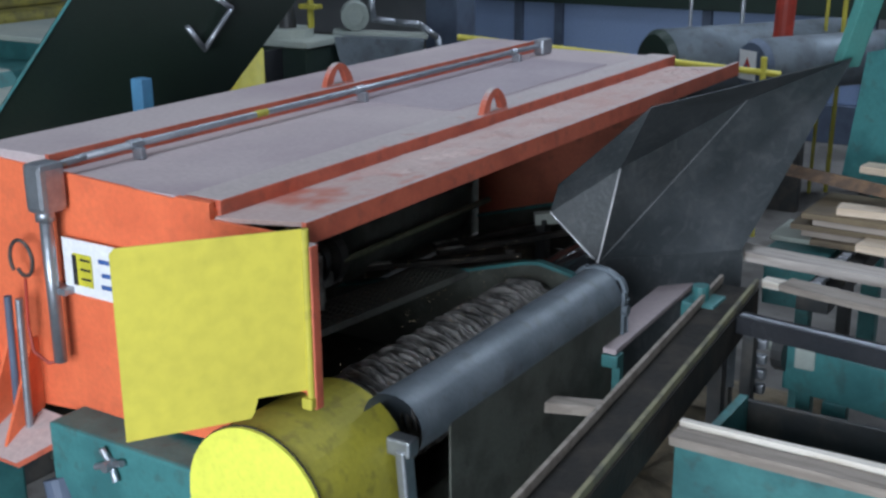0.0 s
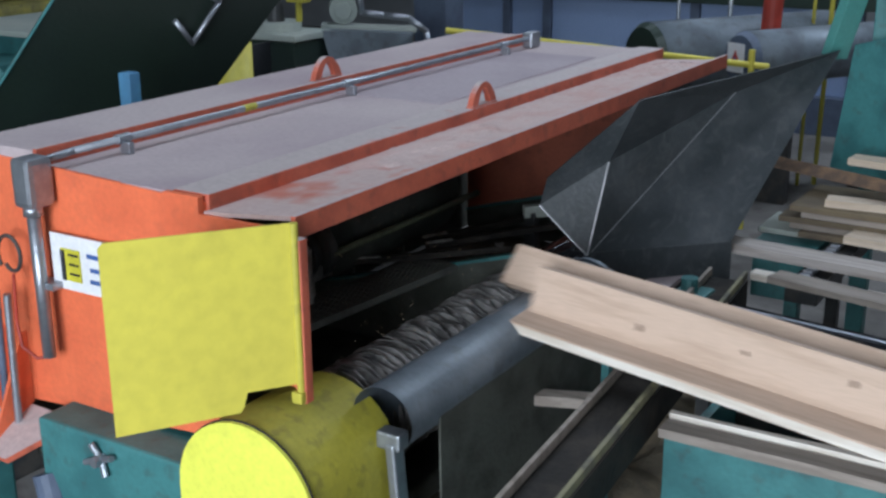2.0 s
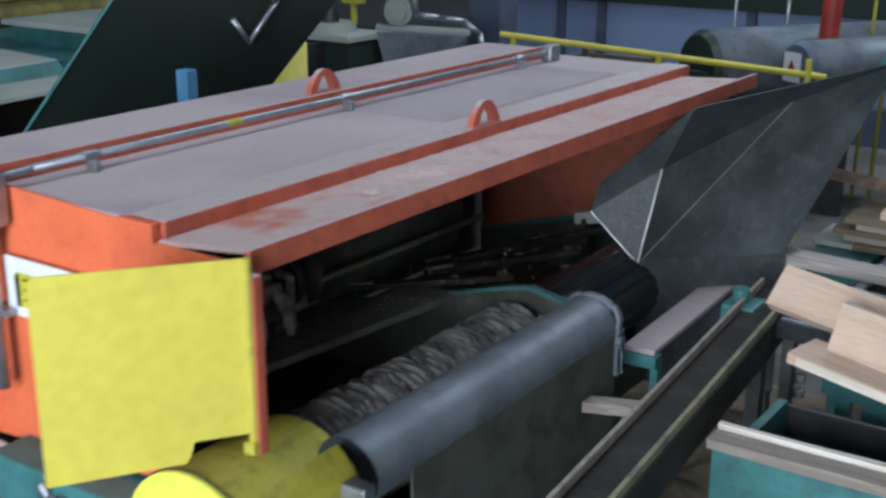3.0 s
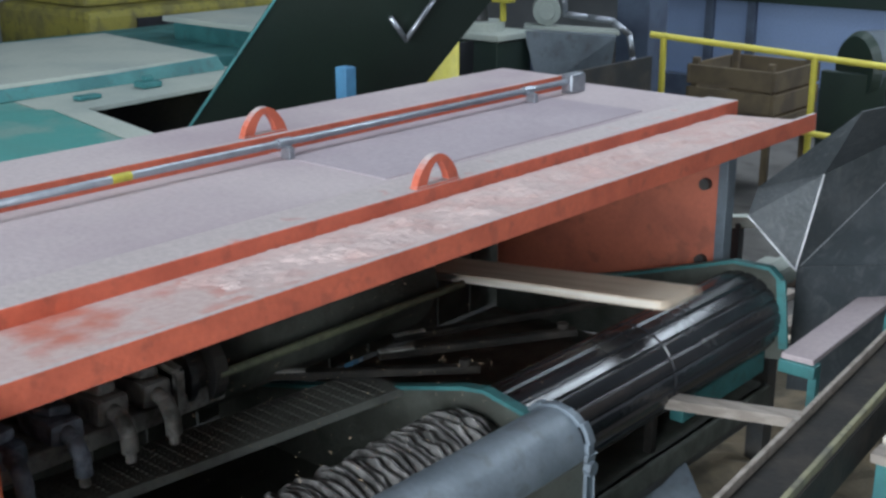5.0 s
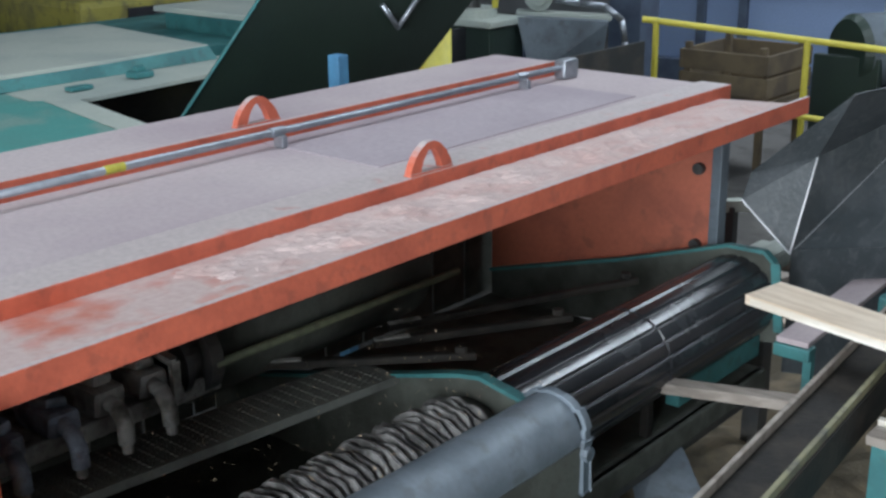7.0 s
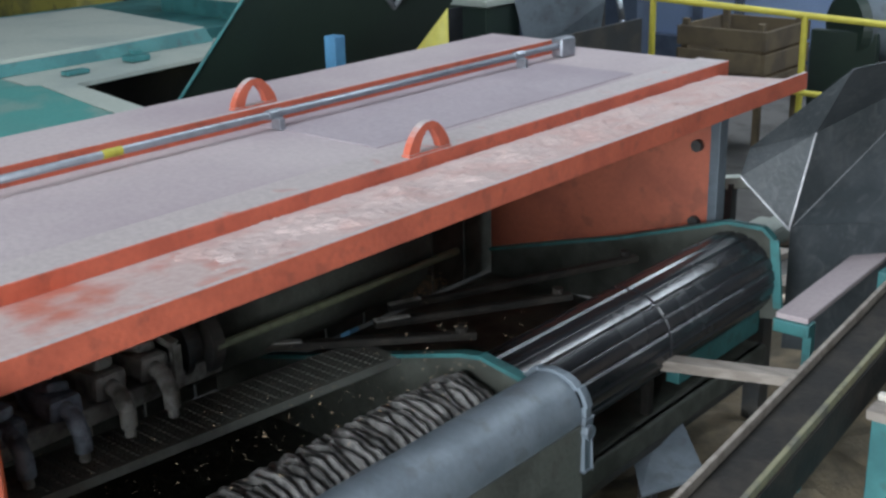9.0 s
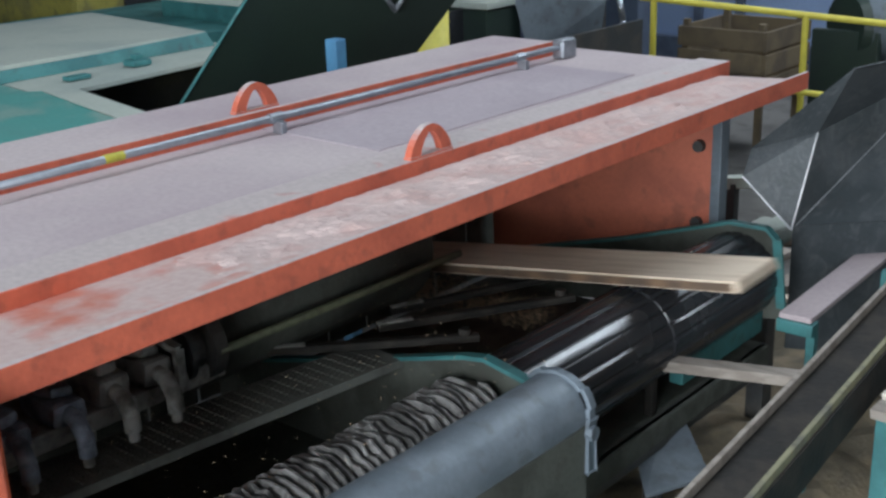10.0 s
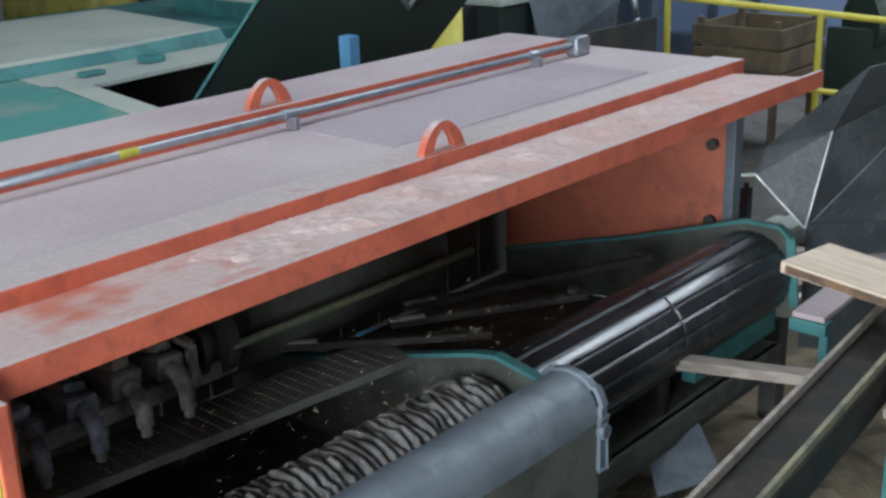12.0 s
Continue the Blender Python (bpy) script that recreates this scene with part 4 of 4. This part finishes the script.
for z in (0.66, 0.92):
    bm = B(); bar(bm, (-0.55, 2.15, z), (0.02, 2.55, z + 0.04), 0.05, 0.05, 0.004)
    part("frame_bar", bm, WOOD_GREY if z < 0.8 else PALE, frm)
for x, y in ((-0.52, 2.17), (-0.1, 2.47)):
    part("frame_leg", box(B(), x - 0.025, x + 0.025, y - 0.025, y + 0.025, 0, 0.92, 0.004), DARK, frm)
cap = thing("bearing_block", "dusty blue-grey bearing block at the shield", "bearing")
bm = B(); box(bm, -0.22, -0.09, 1.70, 1.84, 0.84, 0.92, 0.02); rod(bm, (-0.15, 1.70, 0.88), (-0.15, 1.86, 0.88), 0.045, 16)
part("bearing_body", bm, PALE, cap)
part("bearing_foot", box(B(), -0.19, -0.12, 1.72, 1.80, 0, 0.84, 0.004), DARK, cap)

# beams and plates under the rolls, in front of the saw box
br2 = thing("cross_beam", "dusty bare cross beam between frame and chute", "beam")
bm = B(); bar(bm, (-0.10, 0.755, 0.74), (0.41, 0.945, 0.74), 0.06, 0.035, 0.004)
part("beam_bar", bm, WOOD_GREY, br2)
part("beam_leg", box(B(), -0.07, -0.04, 0.755, 0.785, 0, 0.72, 0.004), GRIME, br2)
tb = thing("support_bracket", "teal angle bracket carrying a worn plank", "bracket")
part("bracket_plate", box(B(), 0.135, 0.26, 1.235, 1.262, 0.735, 0.779, 0.005), TEAL, tb)
bm = B(); bar(bm, (0.195, 1.245, 0.79), (0.17, 2.05, 0.80), 0.11, 0.02, 0.004)
part("plank", bm, DECK, tb, "worn dusty plank")
part("bracket_leg", box(B(), 0.228, 0.258, 1.264, 1.294, 0, 0.778, 0.004), TEAL, tb)
pl = thing("sloping_plate", "grey steel plate sloping under the rolls", "plate")
bm = B()
plate(bm, [(-0.30, 0.98, 0.50), (-0.12, 1.02, 0.52), (0.16, 0.78, 0.40), (0.05, 0.58, 0.38)], 0.012)
part("plate_sheet", bm, APRON, pl)
part("plate_leg", box(B(), -0.08, -0.04, 0.8, 0.84, 0, 0.43, 0.003), DARK, pl)
hp = thing("sawdust_heap", "brown sawdust heap under the rolls", "sawdust", kind="stuff")
bm = B()
rows = []
for i in range(25):
    rows.append([])
    for j in range(37):
        x, y = -0.9 + 1.5 * i / 24, 0.0 + 3.0 * j / 36
        e = min(i, 24 - i, j, 36 - j) / 6
        z = 0.006 + min(1, e) * (0.14 + 0.10 * noise.noise(Vector((x * 2.5, y * 2.5, 0))) + 0.03 * noise.noise(Vector((x * 14, y * 14, 2))))
        rows[-1].append(bm.verts.new((x, y, z)))
for a, b in zip(rows, rows[1:]):
    for j in range(36):
        bm.faces.new((a[j], a[j + 1], b[j + 1], b[j]))
SAWDUST = material("brown_sawdust", (0.22, 0.17, 0.11), 0.95, second=(0.12, 0.10, 0.07), scale=6, bump=0.6)
part("heap", bm, SAWDUST, hp)

# teal frames and chain on the right
tf = thing("teal_portal", "teal painted steel portal frame beside the deck", "steel frame")
bm = B(); bar(bm, (0.66, 3.05, 2.3), (0.40, 3.30, 1.50), 0.10, 0.06, 0.006)
part("raker", bm, TEAL_DUSTY, tf)
bm = B(); plate(bm, [(0.50, 3.30, 1.56), (0.95, 3.1, 1.70), (0.98, 3.05, 0.95), (0.42, 3.36, 0.95)], 0.02)
part("side_sheet", bm, TEAL, tf)
part("portal_leg", box(B(), 0.55, 0.63, 3.34, 3.42, 0, 2.3, 0.006), TEAL, tf)
cb = thing("chain_box", "teal chain housing with pale dusty top", "housing")
part("housing_body", box(B(), 0.34, 0.60, 2.50, 2.86, 0.60, 0.84, 0.008), TEAL, cb)
part("housing_top", box(B(), 0.32, 0.62, 2.62, 2.90, 0.842, 0.865, 0.004), PALE, cb)
part("housing_leg", box(B(), 0.44, 0.50, 2.66, 2.72, 0, 0.60, 0.004), TEAL, cb)
ch = thing("transfer_chain", "bright worn transfer chain on a dark rail", "chain")
part("chain_bed", box(B(), 0.62, 0.74, 2.0, 3.3, 0.78, 0.84, 0.004), DARK, ch)
for k in range(22):
    bm = B(); box(bm, 0.645, 0.685, 2.02 + 0.055 * k, 2.05 + 0.055 * k, 0.842, 0.866, 0.006)
    part("chain_link", bm, STEEL, ch)
part("chain_leg", box(B(), 0.65, 0.70, 2.5, 2.55, 0, 0.78, 0.004), DARK, ch)
for k in range(5):
    bm = B(); box(bm, 0.600, 0.635, 1.630, 1.66, 0.80 - 0.055 * k, 0.835 - 0.055 * k, 0.006)
    part("chain_link", bm, STEEL, deck)
sp = thing("drive_sprocket", "dark chain sprocket at the deck corner", "sprocket")
bm = B(); rod(bm, (0.66, 1.70, 0.74), (0.70, 1.695, 0.74), 0.075, 14)
part("sprocket_wheel", bm, DARK, sp)
bm = B(); rod(bm, (0.62, 1.71, 0.74), (0.84, 1.68, 0.74), 0.02, 10); box(bm, 0.73, 0.80, 1.64, 1.74, 0.70, 0.78, 0.008)
part("shaft_bearing", bm, PALE, sp)
part("bearing_leg", box(B(), 0.74, 0.79, 1.66, 1.71, 0, 0.70, 0.004), TEAL, sp)
still_board(along((0.60, 1.92, 0.885), (1.7, 1.70, 0.885)), 1.2, 0.10, 0.025, WOOD_GREY, "grey dusty board lying on the deck", 8.0)
still_board(along((0.596, 2.974, 1.100), (0.712, 2.958, 1.100)), 1.4, 0.10, 0.03, WOOD_PALE, "pale sawn board lying on the pile", 9.0)
still_board(along((0.72, 2.50, 0.90), (1.9, 2.35, 0.90)), 1.4, 0.12, 0.03, WOOD_PALE, "pale sawn board lying on the deck", 10.0)


# ---- boards that run out of the saw box ----
def running_board(label, length, width, thick, mat, seed, wane=0.0, group="", edge=None):
    e = thing("running_board", label, "board", group)
    bm = B()
    slab(bm, length, width, thick, 16, 0.006, wane, seed)
    bm.transform(Matrix.Translation((length, 0, 0)))
    part("sawn_board", bm, mat, e)
    if edge:
        bm = B()
        slab(bm, length * 0.98, 0.006, thick * 0.7, 16, 0.003, 0.0, seed + 2)
        bm.transform(Matrix.Translation((length * 0.99, -width / 2 - 0.001, thick * 0.12)))
        part("waney_edge", bm, edge, e, "bright bare sapwood edge")
    return e


GROUP = "boards leaving the saw box"
KNOT = material("dark_knot", (0.10, 0.05, 0.03), 0.8)
flat_a = running_board("pale flat side board with a bright edge", 2.88, 0.16, 0.034, WOOD, 21.0, 0.01, GROUP, SAP_WHITE)
cant_a = running_board("fresh reddish sawn cant with dark knots", 2.98, 0.05, 0.148, WOOD, 22.0, 0.0, GROUP)
cant_b = running_board("second fresh sawn cant, leaning back", 3.02, 0.05, 0.135, WOOD, 23.0, 0.0, GROUP)
flat_b = running_board("pale flat side board behind the cants", 3.10, 0.10, 0.025, WOOD_PALE, 24.0, 0.01, GROUP)
edging_a = running_board("narrow pale edging strip with bark underside", 1.95, 0.195, 0.030, WOOD_PALE, 25.0, 0.012, GROUP, SAP_WHITE)
edging_b = running_board("waney edging strip with torn fibrous top", 1.95, 0.270, 0.036, WOOD_PALE, 26.0, 0.015, GROUP, BARK)
random.seed(5)
for k in range(9):
    x, z = random.uniform(0.3, 2.8), random.uniform(0.03, 0.10)
    bm = B(); rod(bm, (x, -0.0265, z), (x + 0.004, -0.020, z), random.uniform(0.006, 0.011), 10)
    part("knot", bm, KNOT, cant_a, "dark knot")


def chip_cloud(label, count, sx, sy, sz, size, seed, mat):
    random.seed(seed)
    bm = B()
    for k in range(count):
        p = Vector((random.uniform(-sx, sx), random.uniform(-sy, sy), abs(random.gauss(0, sz))))
        d = Vector((random.uniform(-1, 1), random.uniform(-1, 1), random.uniform(-0.6, 1))).normalized() * size * random.uniform(0.5, 1.6)
        w = d.orthogonal().normalized() * size * 0.22
        q = d.cross(w).normalized() * size * 0.12
        v = [bm.verts.new(c) for c in (p - d - w, p - d + w, p + d, p + q)]
        for f in ((0, 1, 2), (0, 3, 1), (1, 3, 2), (2, 3, 0)):
            bm.faces.new([v[i] for i in f])
    ob = part("flying_chips", bm, mat)
    return tagged(ob, label, "wood chips", "", "stuff")


CHIP = material("pale_chip", (0.55, 0.42, 0.28), 0.9, second=(0.45, 0.32, 0.20))
spray_a = chip_cloud("spray of sawdust thrown up from the cants", 2600, 0.85, 0.05, 0.030, 0.007, 31, CHIP)
spray_b = chip_cloud("spray of sawdust thrown up from the strip", 3600, 0.55, 0.09, 0.030, 0.006, 32, CHIP)
drift = chip_cloud("fine chips dancing over the ridged roll", 260, 0.32, 0.55, 0.08, 0.0042, 33, CHIP)


def run_pose(x, y, z, yaw, pitch):
    return pose(x, y, z, 0, 0, yaw) @ pose(0, 0, 0, 0, -pitch, 0)


def motions():
    """The saw box slides towards the near end; its rolls turn; boards run out and are carried away."""
    slide = [(0.0, 0.0), (2.48, 0.0), (2.6, -0.025), (2.7, -0.075), (3.0, -0.34), (3.4, -0.76), (3.8, -1.13), (4.1, -1.325), (4.3, -1.365), (8.0, -1.365), (12.0, -1.365)]
    walk(saw, [(t, pose(0, y, 0)) for t, y in slide])
    steps = 240
    walk(coil, [(12.0 * i / steps, pose(-0.13, 0, 0.80, 0, 5 * i, 0)) for i in range(steps + 1)])
    walk(drum, [(12.0 * i / steps, pose(-0.145, 0, 0.797, 0, 0.4 * i, 0)) for i in range(steps + 1)])
    first = [(0.0, -4.36, 0.70, 1.0, 0, 0), (0.5, -3.42, 0.70, 1.0, 0, 0), (0.6, -3.08, 0.70, 0.98, 0, 0.5), (0.7, -2.78, 0.72, 0.91, 0, 2), (0.8, -2.50, 0.73, 0.79, 0, 4.4), (0.9, -2.27, 0.66, 0.745, 1, 6.2),
             (1.0, -2.00, 0.52, 0.680, 3.5, 9.6), (1.1, -1.83, 0.48, 0.668, 5.5, 11.5), (1.2, -1.64, 0.475, 0.702, 6, 11.7), (1.35, -1.31, 0.58, 0.845, 2, 7),
             (1.5, -0.985, 0.70, 0.945, -2, 3.0), (1.6, -0.795, 0.809, 1.055, -4, -3.2), (1.7, -0.577, 0.768, 1.040, -5, -3.6), (1.8, -0.367, 0.723, 1.025, -6, -3.3),
             (1.9, -0.130, 0.719, 1.005, -7, -3.1), (2.0, 0.074, 0.736, 0.982, -8, -3.1), (2.2, 0.42, 0.754, 0.980, -10, -4.5), (2.5, 0.705, 0.725, 1.02, -12, -5.7),
             (2.7, 0.755, 0.745, 1.02, -12, -5.7), (3.2, 0.80, 0.95, 1.0, -12, -4.5), (4.2, 0.86, 1.35, 0.98, -12, -3.0), (6.0, 0.9, 1.5, 0.98, -12, -3.0), (12.0, 0.9, 1.5, 0.98, -12, -3.0)]
    for ob, shift, lean in ((flat_a, (0, 0.08, 0), 0), (cant_a, (0.06, 0.175, 0.02), -16), (cant_b, (-0.04, 0.262, 0.045), -40), (flat_b, (-0.04, 0.38, 0.0), -8)):
        rows = []
        for t, x, y, z, yaw, pitch in first:
            settle = min(1.0, max(0.0, (t - 1.7) / 0.6)) * 0.10 if ob in (cant_b, flat_b) else 0.0
            tuck = min(1.0, max(0.0, (t - 1.55) / 0.4)) * 0.05 if ob == flat_a else 0.0
            rows.append((t, run_pose(x, y, z, yaw, pitch) @ pose(shift[0] - settle * 1.6, shift[1] + tuck, shift[2], lean * min(1.0, max(0.15, (t - 1.2) / 0.7)), 0, 0)))
        walk(ob, rows)
    second = [(0.0, -4.6, 0.75, 0.90, 0, 0), (4.2, -4.2, 0.75, 0.90, 0, 0), (4.5, -2.78, 0.52, 0.86, 4, 0.5), (4.8, -2.40, 0.70, 0.83, 1, 3), (5.0, -1.94, 0.75, 0.835, 0, 6.5), (5.1, -1.66, 0.69, 0.78, 2, 9),
              (5.2, -1.38, 0.622, 0.71, 4, 12), (5.3, -1.2, 0.57, 0.69, 6, 15), (5.4, -1.027, 0.542, 0.711, 8, 16.0), (5.5, -0.93, 0.56, 0.755, 8, 15.5), (5.6, -0.80, 0.63, 0.85, 4.5, 10.5), (5.7, -0.706, 0.75, 0.901, 0, 5.0),
              (5.8, -0.565, 0.839, 0.92, -5, -1.3), (5.9, -0.35, 0.845, 0.92, -8, -1.0), (6.0, -0.135, 0.84, 0.905, -10, -1.5), (6.25, 0.06, 0.80, 0.93, -10, -1.5), (6.5, 0.125, 0.815, 0.965, -10, -1.5),
              (7.0, 0.145, 1.02, 0.985, -10, -0.8), (7.2, 0.125, 1.13, 0.985, -10, 0), (7.6, 0.3, 1.35, 0.98, -10, 0), (8.2, 0.75, 1.55, 0.98, -11, 0), (8.8, 1.0, 1.7, 0.985, -12, 0), (12.0, 1.0, 1.7, 0.985, -12, 0)]
    walk(edging_a, [(t, run_pose(x, y, z, yaw, pitch) @ pose(0, 0.072, 0)) for t, x, y, z, yaw, pitch in second])
    third = [(0.0, -4.9, 0.80, 0.90, 0, 0), (8.9, -4.6, 0.80, 0.90, 0, 0), (9.5, -2.76, 0.54, 0.85, 4, 0.8), (9.7, -2.38, 0.74, 0.75, 1, 3.9), (9.85, -1.98, 0.75, 0.70, 1, 6), (10.0, -1.70, 0.72, 0.755, 2, 8.2),
             (10.1, -1.46, 0.67, 0.74, 4, 9.4), (10.2, -1.18, 0.61, 0.70, 6, 13.5), (10.3, -1.05, 0.589, 0.724, 8, 17.0), (10.5, -0.751, 0.631, 0.846, 8, 13.5), (10.6, -0.66, 0.75, 0.90, 2, 6), (10.7, -0.577, 0.854, 0.943, -3, -0.2),
             (10.8, -0.425, 0.892, 1.04, -6, -4.6), (10.95, -0.2, 0.888, 0.97, -8, -2.5), (11.1, -0.025, 0.884, 0.91, -10, -1.2), (11.5, 0.121, 0.938, 0.951, -10, -2.0), (12.0, 0.17, 1.099, 0.99, -10, -2.2)]
    walk(edging_b, [(t, run_pose(x, y, z, yaw, pitch) @ pose(0, 0.1125, 0)) for t, x, y, z, yaw, pitch in third])
    walk(spray_a, [(0.0, pose(-3.0, 0.95, 0.62)), (1.45, pose(-0.9, 1.05, 0.80)), (1.6, pose(-0.2, 1.12, 1.02)), (1.7, pose(0.35, 1.12, 1.08, 0, 3, -5)), (1.8, pose(0.85, 1.08, 1.06, 0, 4, -6)),
                   (1.9, pose(1.6, 1.0, 0.9, 0, 10, -8)), (2.05, pose(2.9, 0.9, 0.4)), (2.3, pose(3.6, 0.9, 0.02)), (12.0, pose(3.6, 0.9, 0.02))])
    walk(spray_b, [(0.0, pose(-3.0, 0.95, 0.62)), (10.2, pose(-1.0, 0.9, 0.70)), (10.5, pose(-0.1, 0.85, 0.95, 0, -12, 6)), (10.7, pose(0.1, 0.87, 0.98)), (10.85, pose(0.25, 0.88, 1.03, 0, 5, -6)),
                   (11.0, pose(0.45, 0.84, 0.985, 0, 2, -9)), (11.12, pose(0.75, 0.80, 0.93, 0, 3, -10)), (11.25, pose(1.5, 0.75, 0.6)), (11.5, pose(2.6, 0.8, 0.02)), (12.0, pose(2.6, 0.8, 0.02))])
    walk(drift, [(0.25 * k, pose(-0.25 + 0.05 * math.sin(k * 2.1), 0.75 + 0.05 * math.cos(k * 1.3) - (1.15 if 0.25 * k > 3.4 else 0.0), 0.98 + 0.04 * math.sin(k * 1.7), 0, 20 * math.sin(k), 0)) for k in range(49)])


motions()
